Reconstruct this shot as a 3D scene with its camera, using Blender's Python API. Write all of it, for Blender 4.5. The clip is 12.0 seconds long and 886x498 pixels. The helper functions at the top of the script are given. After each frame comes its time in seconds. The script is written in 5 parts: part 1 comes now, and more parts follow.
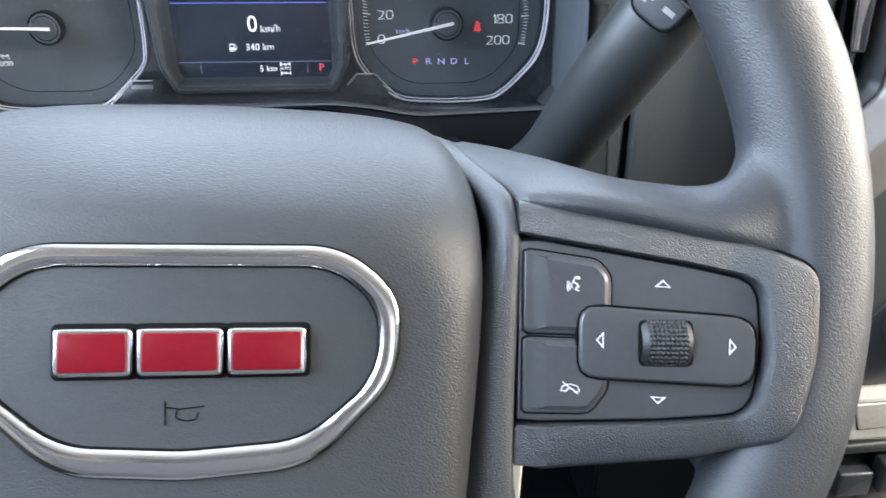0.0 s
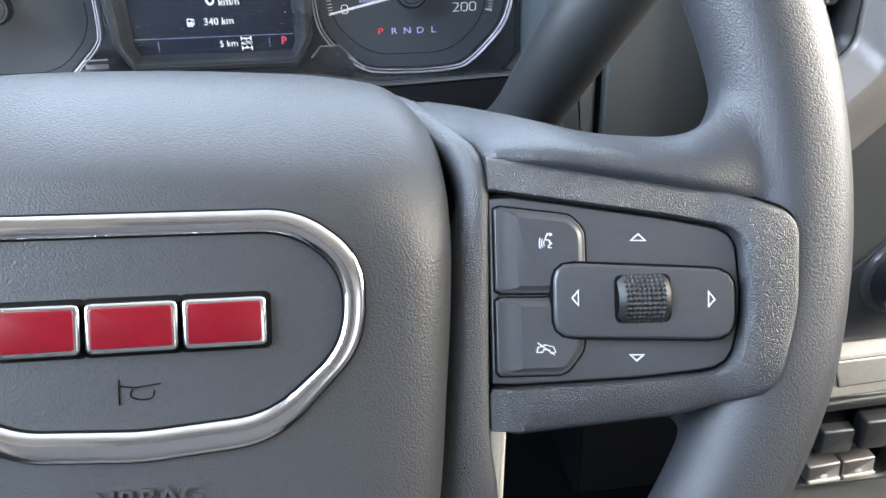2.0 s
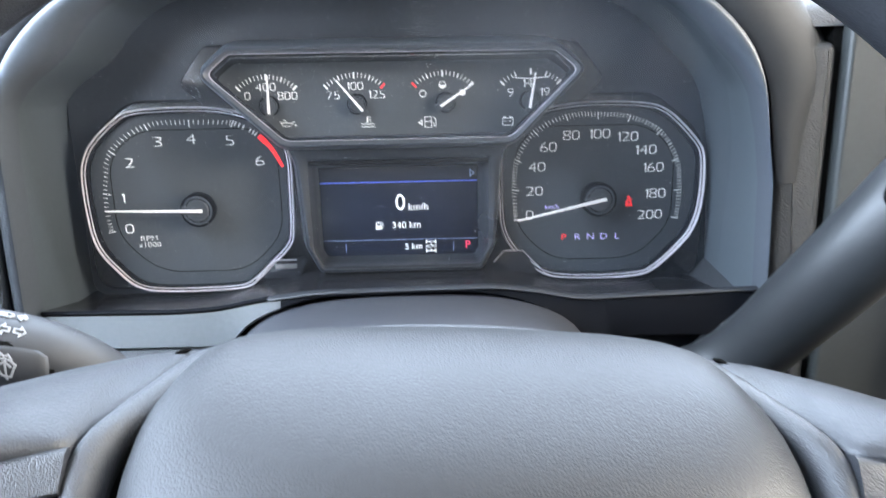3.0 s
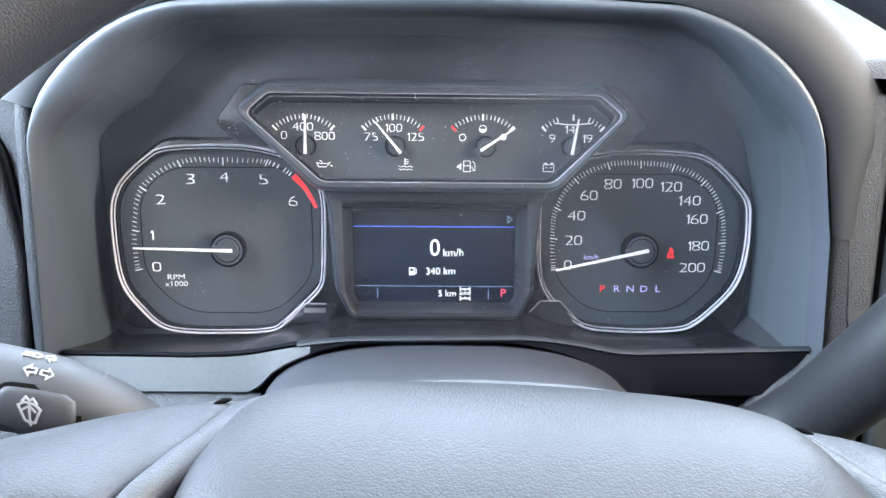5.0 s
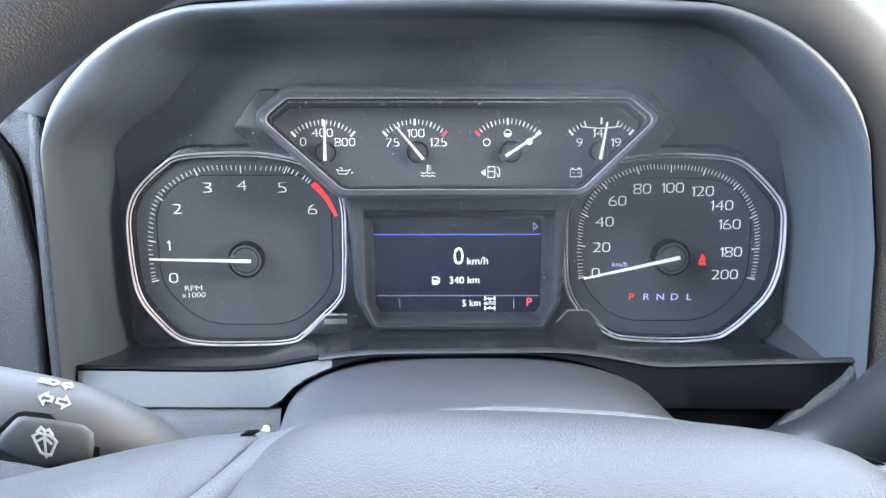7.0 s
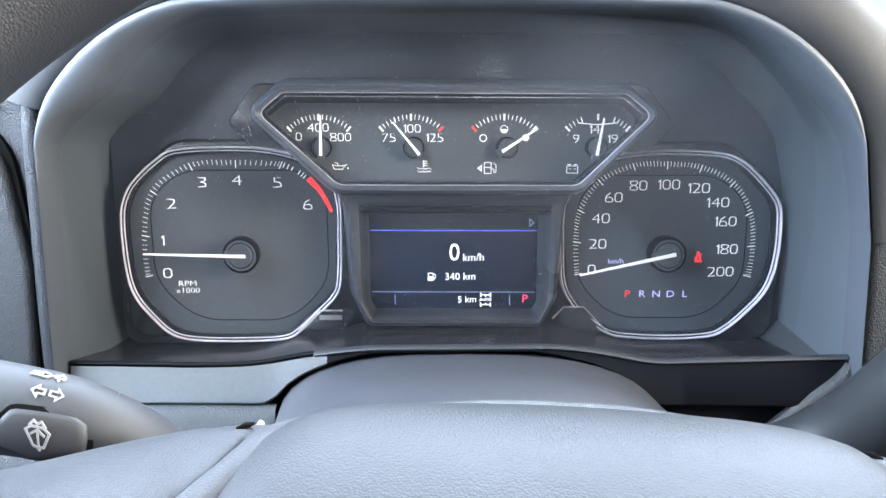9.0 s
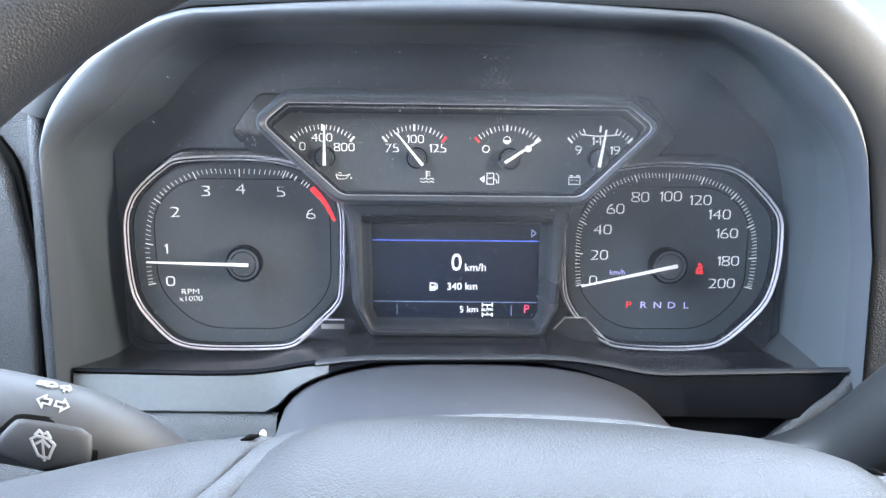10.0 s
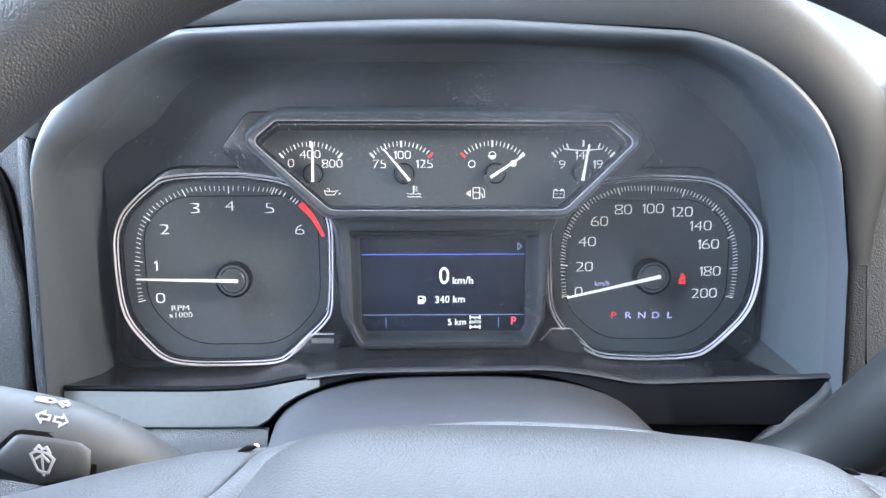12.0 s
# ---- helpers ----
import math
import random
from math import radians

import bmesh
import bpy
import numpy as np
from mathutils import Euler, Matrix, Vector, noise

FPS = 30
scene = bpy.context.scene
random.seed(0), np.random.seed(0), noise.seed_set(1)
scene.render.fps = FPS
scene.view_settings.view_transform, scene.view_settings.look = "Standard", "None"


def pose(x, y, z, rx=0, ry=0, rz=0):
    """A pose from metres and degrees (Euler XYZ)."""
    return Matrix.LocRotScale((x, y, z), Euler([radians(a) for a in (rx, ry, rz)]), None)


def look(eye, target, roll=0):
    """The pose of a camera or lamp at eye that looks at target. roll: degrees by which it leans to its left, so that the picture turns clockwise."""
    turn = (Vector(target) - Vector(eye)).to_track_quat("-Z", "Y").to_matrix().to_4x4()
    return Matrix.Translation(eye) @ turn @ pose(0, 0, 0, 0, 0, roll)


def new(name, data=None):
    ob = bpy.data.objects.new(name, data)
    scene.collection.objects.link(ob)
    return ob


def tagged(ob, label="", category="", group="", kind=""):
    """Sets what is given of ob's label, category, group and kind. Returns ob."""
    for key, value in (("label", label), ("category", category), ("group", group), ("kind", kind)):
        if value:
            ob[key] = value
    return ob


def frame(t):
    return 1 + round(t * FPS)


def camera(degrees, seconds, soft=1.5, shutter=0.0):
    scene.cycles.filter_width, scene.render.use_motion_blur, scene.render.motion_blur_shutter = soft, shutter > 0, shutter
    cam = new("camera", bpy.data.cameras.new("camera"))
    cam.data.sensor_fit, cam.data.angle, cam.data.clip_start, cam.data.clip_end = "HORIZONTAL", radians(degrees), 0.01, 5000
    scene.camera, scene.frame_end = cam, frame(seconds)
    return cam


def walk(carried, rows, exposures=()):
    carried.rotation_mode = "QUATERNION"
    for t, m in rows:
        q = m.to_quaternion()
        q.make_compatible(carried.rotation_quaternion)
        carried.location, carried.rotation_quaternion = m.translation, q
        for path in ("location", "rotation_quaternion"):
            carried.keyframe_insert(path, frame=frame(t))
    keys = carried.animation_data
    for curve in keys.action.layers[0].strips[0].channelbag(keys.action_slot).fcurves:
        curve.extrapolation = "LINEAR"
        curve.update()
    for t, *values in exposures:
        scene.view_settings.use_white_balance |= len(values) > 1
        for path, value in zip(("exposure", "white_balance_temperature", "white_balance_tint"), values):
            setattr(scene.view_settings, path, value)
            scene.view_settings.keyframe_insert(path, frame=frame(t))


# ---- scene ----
cam = camera(62.0, 12.0, shutter=0.3)
PATH = [
    (0, (0.082, -0.465, 1.103), (0.219, 1.332, 0.236), -0.1),
    (0.5, (0.094, -0.462, 1.095), (0.295, 1.316, 0.201), -1.6),
    (1, (0.092, -0.461, 1.094), (0.292, 1.302, 0.171), -2.2),
    (1.5, (0.091, -0.461, 1.094), (0.285, 1.299, 0.164), -2.1),
    (2, (0.086, -0.46, 1.094), (0.273, 1.311, 0.184), -1.7),
    (2.3, (0.077, -0.459, 1.093), (0.247, 1.35, 0.257), -1.4),
    (2.4, (0.066, -0.46, 1.101), (0.229, 1.355, 0.277), -1.6),
    (2.5, (0.058, -0.455, 1.101), (0.196, 1.393, 0.349), -1.0),
    (2.6, (0.049, -0.45, 1.107), (0.156, 1.426, 0.421), -1.6),
    (2.7, (0.038, -0.444, 1.112), (0.126, 1.452, 0.482), -1.4),
    (2.8, (0.03, -0.431, 1.114), (0.095, 1.484, 0.541), -1.5),
    (2.9, (0.027, -0.43, 1.116), (0.06, 1.496, 0.576), -1.4),
    (3, (0.025, -0.425, 1.116), (0.034, 1.509, 0.607), -1.4),
    (3.1, (0.024, -0.422, 1.115), (0.016, 1.52, 0.639), -1.4),
    (3.2, (0.022, -0.419, 1.115), (0.005, 1.528, 0.659), -1.3),
    (4.8, (0.016, -0.412, 1.113), (-0.018, 1.551, 0.728), -0.2),
    (5, (0.012, -0.411, 1.113), (-0.011, 1.551, 0.728), 0.1),
    (5.5, (0.003, -0.406, 1.116), (-0.04, 1.558, 0.736), 0.0),
    (6, (0.004, -0.398, 1.116), (-0.045, 1.565, 0.739), -0.2),
    (6.5, (0.004, -0.399, 1.116), (-0.048, 1.564, 0.736), -0.4),
    (7, (0.005, -0.398, 1.115), (-0.049, 1.564, 0.731), -0.5),
    (9, (0.004, -0.397, 1.113), (-0.034, 1.565, 0.727), -0.2),
    (9.5, (0.003, -0.397, 1.114), (-0.033, 1.567, 0.739), 0.0),
    (10, (0.003, -0.398, 1.115), (-0.036, 1.567, 0.747), 0.2),
    (10.5, (0.003, -0.398, 1.114), (-0.041, 1.569, 0.754), 0.3),
    (11, (0.002, -0.399, 1.114), (-0.039, 1.569, 0.76), 0.4),
    (11.5, (0.003, -0.4, 1.114), (-0.023, 1.57, 0.77), 0.1),
    (12, (0.002, -0.404, 1.116), (0.002, 1.568, 0.785), -0.3),
]
walk(cam, [(t, look(eye, target, roll)) for t, eye, target, roll in PATH], [(0, -0.09), (2.2, -0.09), (3.2, 0.19), (4.8, 0.38), (12, 0.38)])

# ---- world, sun, window light ----
world = bpy.data.worlds.new("daylight")
scene.world = world
world.use_nodes = True
wn, wl = world.node_tree.nodes, world.node_tree.links
sky = wn.new("ShaderNodeTexSky")
sky.sky_type, sky.sun_disc = "NISHITA", False
sky.sun_elevation, sky.sun_rotation = radians(42), radians(70)
wn["Background"].inputs["Strength"].default_value = 0.12
wl.new(sky.outputs["Color"], wn["Background"].inputs["Color"])

sun_data = bpy.data.lights.new("sun", "SUN")
sun_data.energy, sun_data.angle, sun_data.color = 2.0, radians(12), (1.0, 0.95, 0.87)
sun = new("sun", sun_data)
sun.matrix_world = look((3, 1.2, 3.4), (0, 0, 1))


def window_light(name, eye, target, w, h, watts, color):
    data = bpy.data.lights.new(name, "AREA")
    data.shape, data.size, data.size_y, data.energy, data.color = "RECTANGLE", w, h, watts, color
    ob = new(name, data)
    ob.matrix_world = look(eye, target)
    return ob


window_light("windshield_light", (0.3, 0.26, 1.60), (0.2, -0.45, 1.0), 1.5, 0.74, 67.0, (0.66, 0.80, 1.0))
window_light("driver_window_light", (-0.55, -0.36, 1.38), (0.05, -0.18, 1.02), 1.0, 0.44, 53.0, (0.66, 0.80, 1.0))
window_light("rear_window_light", (0.4, -1.84, 1.40), (0.2, -0.3, 1.1), 1.6, 0.38, 5.0, (1.0, 0.96, 0.90))
window_light("passenger_window_light", (1.24, -0.42, 1.38), (0.1, -0.25, 1.05), 0.9, 0.42, 66.0, (1.0, 0.94, 0.84))


# ---- materials ----
def node_material(name):
    m = bpy.data.materials.new(name)
    m.use_nodes = True
    return m, m.node_tree.nodes, m.node_tree.links, m.node_tree.nodes["Principled BSDF"]


def surface(name, base, rough, metal=0.0, grain=0.0, depth=0.0, kind="leather", vary=0.12, coat=0.0, spec=0.5, dust=0.0):
    """A painted, moulded or metal surface: broad and fine variation, and a moulded grain of that many cells a metre."""
    m, n, l, p = node_material(name)
    tc = n.new("ShaderNodeTexCoord")
    big, small = n.new("ShaderNodeTexNoise"), n.new("ShaderNodeTexNoise")
    big.inputs["Scale"].default_value, big.inputs["Detail"].default_value = 9.0, 4.0
    small.inputs["Scale"].default_value, small.inputs["Detail"].default_value = 420.0, 3.0
    for t in (big, small):
        l.new(tc.outputs["Object"], t.inputs["Vector"])
    add = n.new("ShaderNodeMath")
    add.operation = "ADD"
    l.new(big.outputs["Fac"], add.inputs[0]), l.new(small.outputs["Fac"], add.inputs[1])
    tone = n.new("ShaderNodeMapRange")
    tone.inputs["From Min"].default_value, tone.inputs["From Max"].default_value = 0.6, 1.4
    tone.inputs["To Min"].default_value, tone.inputs["To Max"].default_value = 1 - vary, 1 + vary
    l.new(add.outputs[0], tone.inputs["Value"])
    mul = n.new("ShaderNodeVectorMath")
    mul.operation = "SCALE"
    mul.inputs[0].default_value = base
    l.new(tone.outputs["Result"], mul.inputs["Scale"])
    color_out = mul.outputs["Vector"]
    if dust:
        specks = n.new("ShaderNodeTexNoise")
        specks.inputs["Scale"].default_value, specks.inputs["Detail"].default_value = 700.0, 1.0
        l.new(tc.outputs["Object"], specks.inputs["Vector"])
        cut = n.new("ShaderNodeMapRange")
        cut.inputs["From Min"].default_value, cut.inputs["From Max"].default_value = 0.70, 0.78
        cut.inputs["To Max"].default_value = dust
        l.new(specks.outputs["Fac"], cut.inputs["Value"])
        mixc = n.new("ShaderNodeMix")
        mixc.data_type = "RGBA"
        mixc.inputs["B"].default_value = (0.45, 0.44, 0.42, 1)
        l.new(cut.outputs["Result"], mixc.inputs["Factor"]), l.new(color_out, mixc.inputs["A"])
        color_out = mixc.outputs["Result"]
    l.new(color_out, p.inputs["Base Color"])
    rr = n.new("ShaderNodeMapRange")
    rr.inputs["From Min"].default_value, rr.inputs["From Max"].default_value = 0.3, 0.7
    rr.inputs["To Min"].default_value, rr.inputs["To Max"].default_value = max(0.02, rough * 0.85), min(1, rough * 1.15)
    l.new(big.outputs["Fac"], rr.inputs["Value"]), l.new(rr.outputs["Result"], p.inputs["Roughness"])
    p.inputs["Metallic"].default_value = metal
    p.inputs["Coat Weight"].default_value = coat
    p.inputs["Coat Roughness"].default_value = 0.06
    p.inputs["Specular IOR Level"].default_value = spec
    if grain:
        warp = n.new("ShaderNodeTexNoise")
        warp.inputs["Scale"].default_value, warp.inputs["Detail"].default_value = grain * 0.5, 0.0
        l.new(tc.outputs["Object"], warp.inputs["Vector"])
        off = n.new("ShaderNodeVectorMath")
        off.operation = "MULTIPLY_ADD"
        off.inputs[1].default_value = ((0.35 if kind == "leather" else 0.6) / grain,) * 3
        l.new(warp.outputs["Color"], off.inputs[0]), l.new(tc.outputs["Object"], off.inputs[2])
        bump = n.new("ShaderNodeBump")
        bump.inputs["Distance"].default_value, bump.inputs["Strength"].default_value = depth, 1.0
        if kind == "leather":
            cell = n.new("ShaderNodeTexVoronoi")
            cell.feature = "F1"
            cell.inputs["Scale"].default_value = grain
            l.new(off.outputs["Vector"], cell.inputs["Vector"])
            wob = n.new("ShaderNodeMath")
            wob.operation = "MULTIPLY_ADD"
            wob.inputs[1].default_value = -1.0
            wob.inputs[2].default_value = 1.0
            l.new(cell.outputs["Distance"], wob.inputs[0])
            l.new(wob.outputs[0], bump.inputs["Height"])
        else:
            fine = n.new("ShaderNodeTexNoise")
            fine.inputs["Scale"].default_value, fine.inputs["Detail"].default_value = grain, 2.0
            l.new(off.outputs["Vector"], fine.inputs["Vector"]), l.new(fine.outputs["Fac"], bump.inputs["Height"])
        l.new(bump.outputs["Normal"], p.inputs["Normal"])
    return m


def lit(name, color, strength, rough=0.4):
    """Backlit print or a lit part of a display."""
    m, n, l, p = node_material(name)
    p.inputs["Base Color"].default_value = (*[min(0.8, c * 0.8) for c in color], 1)
    p.inputs["Roughness"].default_value = rough
    p.inputs["Emission Color"].default_value = (*color, 1)
    p.inputs["Emission Strength"].default_value = strength
    return m


HUB = surface("soft_grained_vinyl", (0.0215, 0.0228, 0.0254), 0.50, grain=1700, depth=0.00012, spec=0.38)
RIM = surface("grained_rim_leather", (0.0195, 0.0212, 0.0252), 0.48, grain=1800, depth=0.00012, spec=0.47)
POD = surface("fine_grain_plastic", (0.022, 0.0235, 0.027), 0.33, grain=2600, depth=0.00020)
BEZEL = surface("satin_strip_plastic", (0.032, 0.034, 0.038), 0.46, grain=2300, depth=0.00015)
# near-black for dark plastic and for shade put into colour under the dash
DEEP = surface("black_plastic_and_shade", (0.003, 0.0035, 0.005), 0.7, spec=0.06)
KEY = surface("satin_button_plastic", (0.031, 0.033, 0.037), 0.34, grain=5000, depth=0.00002, kind="noise")
THUMB = surface("dark_knurled_plastic", (0.008, 0.0085, 0.010), 0.46, spec=0.3)
GAP = surface("black_seam_rubber", (0.004, 0.004, 0.004), 0.9, spec=0.05)
CHROME = surface("polished_chrome", (0.62, 0.625, 0.65), 0.13, metal=1.0, vary=0.03)
RING = surface("satin_bright_trim", (0.86, 0.80, 0.84), 0.22, metal=0.6, vary=0.03)
SATIN = surface("satin_silver", (0.25, 0.235, 0.235), 0.38, metal=0.7, vary=0.05)
RED = surface("red_enamel", (0.11, 0.002, 0.007), 0.30, vary=0.2, spec=0.3)
DASH = surface("dash_grained_vinyl", (0.022, 0.024, 0.027), 0.46, grain=1300, depth=0.00030, spec=0.34)
HOOD = surface("soft_hood_vinyl", (0.018, 0.0195, 0.022), 0.56, grain=2200, depth=0.00006, spec=0.22)
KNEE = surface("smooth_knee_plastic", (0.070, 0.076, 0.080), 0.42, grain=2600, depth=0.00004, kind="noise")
TRIM = surface("satin_dark_trim", (0.019, 0.021, 0.025), 0.30, grain=2600, depth=0.00004, kind="noise")
VISOR = surface("matt_visor_plastic", (0.027, 0.032, 0.041), 0.42, grain=2400, depth=0.00002, kind="noise")
LINING = surface("satin_visor_lining", (0.052, 0.062, 0.070), 0.38, grain=2400, depth=0.00002, kind="noise")
FACE = surface("matt_dial_print", (0.064, 0.072, 0.081), 0.55)
FACE_EDGE = surface("satin_dial_border", (0.054, 0.062, 0.071), 0.42)
LEVER = surface("dark_lever_plastic", (0.024, 0.026, 0.030), 0.58, grain=3000, depth=0.00004, kind="noise")
LIP = surface("satin_visor_edge", (0.050, 0.057, 0.067), 0.46, grain=2600, depth=0.00002, kind="noise")
SHIFT = surface("matt_lever_plastic", (0.016, 0.0175, 0.019), 0.46, grain=3000, depth=0.00004, kind="noise")
GLOSS = surface("gloss_black", (0.012, 0.013, 0.016), 0.2, coat=0.4)
BLACK = surface("matt_black", (0.006, 0.006, 0.007), 0.85, spec=0.1)
COLUMN = surface("column_plastic", (0.034, 0.036, 0.043), 0.50, grain=2000, depth=0.00010, kind="noise", dust=0.25)
WALL = surface("polished_dial_wall", (0.008, 0.009, 0.012), 0.08)
FRAME = surface("semi_gloss_black", (0.042, 0.046, 0.053), 0.32, coat=0.3)
SHELF = surface("gloss_ledge_plastic", (0.012, 0.012, 0.014), 0.24)
LEGEND = surface("white_lever_print", (0.25, 0.26, 0.275), 0.5)
CREAM = surface("pale_panel", (0.42, 0.405, 0.37), 0.45)
OLIVE = surface("grey_stack_plastic", (0.030, 0.033, 0.033), 0.50, grain=2200, depth=0.00006, kind="noise")
PRINT = surface("white_print", (0.48, 0.49, 0.51), 0.5)
CLOTH = surface("dark_seat_cloth", (0.070, 0.063, 0.060), 0.9, grain=900, depth=0.0004)
LINER = surface("pale_headliner", (0.60, 0.57, 0.53), 0.95, grain=1500, depth=0.0003, kind="noise")
GROUND = surface("asphalt", (0.06, 0.06, 0.06), 0.9)
MARK = lit("backlit_white", (1.0, 1.0, 1.0), 0.32)
NEEDLE = lit("needle_white", (1.0, 0.98, 1.0), 0.38)
RED_MARK = lit("backlit_red", (1.0, 0.05, 0.06), 0.75)
VIOLET = lit("backlit_violet", (0.62, 0.55, 1.0), 0.5)
GLOW_TEXT = lit("display_white", (0.95, 0.98, 1.0), 1.0)
GLOW_BLUE = lit("display_blue", (0.10, 0.16, 0.75), 0.8)
GLOW_LINE = lit("display_line", (0.35, 0.45, 0.70), 0.35)
GLOW_RED = lit("display_red", (1.0, 0.08, 0.16), 0.9)
PANEL_GLOW = lit("display_black", (0.006, 0.009, 0.020), 0.12, rough=0.25)


# ---- geometry helpers (millimetres) ----
def thing(name, m, label, category, group="", kind=""):
    ob = new(name)
    ob.empty_display_size = 0.02
    ob.matrix_world = m
    return tagged(ob, label, category, group, kind)


def part(name, bm, material, parent, label="", smooth=40):
    bmesh.ops.recalc_face_normals(bm, faces=bm.faces[:])
    bmesh.ops.scale(bm, vec=(0.001,) * 3, verts=bm.verts[:])
    mesh = bpy.data.meshes.new(name)
    bm.to_mesh(mesh)
    bm.free()
    if smooth:
        mesh.shade_smooth()
        mesh.set_sharp_from_angle(angle=radians(smooth))
    mesh.materials.append(material)
    ob = new(name, mesh)
    ob.parent = parent
    if label:
        ob["label"] = label
    return ob


def rpoly(corners, seg=6):
    """A closed outline with rounded corners (x, y, radius)."""
    pts, k = [], len(corners)
    for i in range(k):
        x, y, r = corners[i]
        p, a, b = Vector((x, y)), Vector(corners[i - 1][:2]), Vector(corners[(i + 1) % k][:2])
        da, db = (a - p), (b - p)
        ang = da.angle(db)
        d = min(r / max(math.tan(ang / 2), 1e-3), da.length * 0.49, db.length * 0.49)
        s, e = p + da.normalized() * d, p + db.normalized() * d
        for j in range(seg + 1):
            t = j / seg
            pts.append(tuple(s * (1 - t) ** 2 + p * 2 * t * (1 - t) + e * t ** 2))
    return pts


def area2(pts):
    return sum(pts[i - 1][0] * pts[i][1] - pts[i][0] * pts[i - 1][1] for i in range(len(pts)))


def offset(pts, d):
    """The outline moved outward by d (inward if negative)."""
    s, out, k = (1 if area2(pts) > 0 else -1), [], len(pts)
    for i in range(k):
        j = 1
        while (Vector(pts[(i + j) % k]) - Vector(pts[i - j])).length < 1e-6:
            j += 1
        t = (Vector(pts[(i + j) % k]) - Vector(pts[i - j])).normalized()
        out.append((pts[i][0] + t.y * d * s, pts[i][1] - t.x * d * s))
    return out


def at(pts, z):
    return [(x, y, z) for x, y in pts]


def loft(loops, caps=(True, True), closed=True, bm=None):
    bm = bm or bmesh.new()
    rows = [[bm.verts.new(p) for p in loop] for loop in loops]
    k = len(rows[0])
    for a, b in zip(rows, rows[1:]):
        for i in range(k if closed else k - 1):
            bm.faces.new((a[i], a[(i + 1) % k], b[(i + 1) % k], b[i]))
    if closed and caps[0]:
        bm.faces.new(rows[0])
    if closed and caps[1]:
        bm.faces.new(rows[-1])
    return bm


def prism(outline, z0, z1, bevel=0.6, seg=3, bm=None):
    loops = [at(outline, z0)]
    if bevel > 0:
        for j in range(seg + 1):
            a = math.pi / 2 * j / seg
            loops.append(at(offset(outline, -bevel * (1 - math.cos(a))), z1 - bevel * (1 - math.sin(a))))
    else:
        loops.append(at(outline, z1))
    return loft(loops, bm=bm)


def ring(outer, inner, z0, z1, bevel=0.4, bm=None):
    """A flat frame with rounded front edges."""
    loops = [at(outer, z0), at(outer, z1 - bevel), at(offset(outer, -bevel), z1), at(offset(inner, bevel), z1), at(inner, z1 - bevel), at(inner, z0)]
    bm = loft(loops, caps=(False, False), bm=bm)
    return bm


def rect(x0, y0, x1, y1, r=1.0, seg=4):
    return rpoly([(x0, y0, r), (x1, y0, r), (x1, y1, r), (x0, y1, r)], seg)


def stroke(points, width, z, closed=False, thick=0.12, bm=None):
    """A thin line of print along the points, mitred at its bends."""
    bm = bm or bmesh.new()
    pts = [Vector(p) for p in points]
    k = len(pts)
    left, right = [], []
    for i, p in enumerate(pts):
        a = pts[i - 1] if closed or i else None
        b = pts[(i + 1) % k] if closed or i < k - 1 else None
        ta = (p - a).normalized() if a is not None else (b - p).normalized()
        tb = (b - p).normalized() if b is not None else ta
        t = (ta + tb).normalized() if (ta + tb).length > 1e-4 else ta
        n = Vector((-t.y, t.x)) * (width / 2 / max(0.45, t.dot(ta)))
        if a is None:
            p = p - t * width * 0.3
        if b is None:
            p = p + t * width * 0.3
        left.append(p + n), right.append(p - n)
    rows = [[bm.verts.new((v.x, v.y, zz)) for v in (l, r) for zz in (z, z + thick)] for l, r in zip(left, right)]
    for i in range(k if closed else k - 1):
        a, b = rows[i], rows[(i + 1) % k]
        for q in ((0, 1), (1, 3), (3, 2), (2, 0)):
            bm.faces.new((a[q[0]], a[q[1]], b[q[1]], b[q[0]]))
    if not closed:
        bm.faces.new([rows[0][j] for j in (0, 1, 3, 2)]), bm.faces.new([rows[-1][j] for j in (0, 2, 3, 1)])
    return bm


def blob(cx, cy, r, z, thick=0.12, bm=None, k=14):
    return loft([at([(cx + r * math.cos(i * math.tau / k), cy + r * math.sin(i * math.tau / k)) for i in range(k)], zz) for zz in (z, z + thick)], bm=bm)


def tube(path, radii, k=20, caps=(True, True), flat=1.0, bm=None):
    """A round bar along a path of points, with a radius at each."""
    pts = [Vector(p) for p in path]
    loops, up = [], Vector((0, 0, 1))
    for i, p in enumerate(pts):
        t = (pts[min(i + 1, len(pts) - 1)] - pts[max(i - 1, 0)]).normalized()
        x = t.cross(up).normalized() if abs(t.dot(up)) < 0.97 else t.cross(Vector((0, 1, 0))).normalized()
        y = x.cross(t)
        r = radii[i]
        loops.append([tuple(p + x * r * math.cos(a) + y * r * flat * math.sin(a)) for a in (math.tau * j / k for j in range(k))])
    return loft(loops, caps=caps, bm=bm)


def smooth_path(pts, steps=6):
    out, k = [], len(pts)
    for i in range(k - 1):
        p = [np.array(pts[max(0, min(k - 1, i + d))], float) for d in (-1, 0, 1, 2)]
        for j in range(steps):
            t = j / steps
            out.append(tuple(0.5 * (2 * p[1] + (p[2] - p[0]) * t + (2 * p[0] - 5 * p[1] + 4 * p[2] - p[3]) * t ** 2 + (3 * p[1] - p[0] - 3 * p[2] + p[3]) * t ** 3)))
    out.append(tuple(float(v) for v in pts[-1]))
    return out


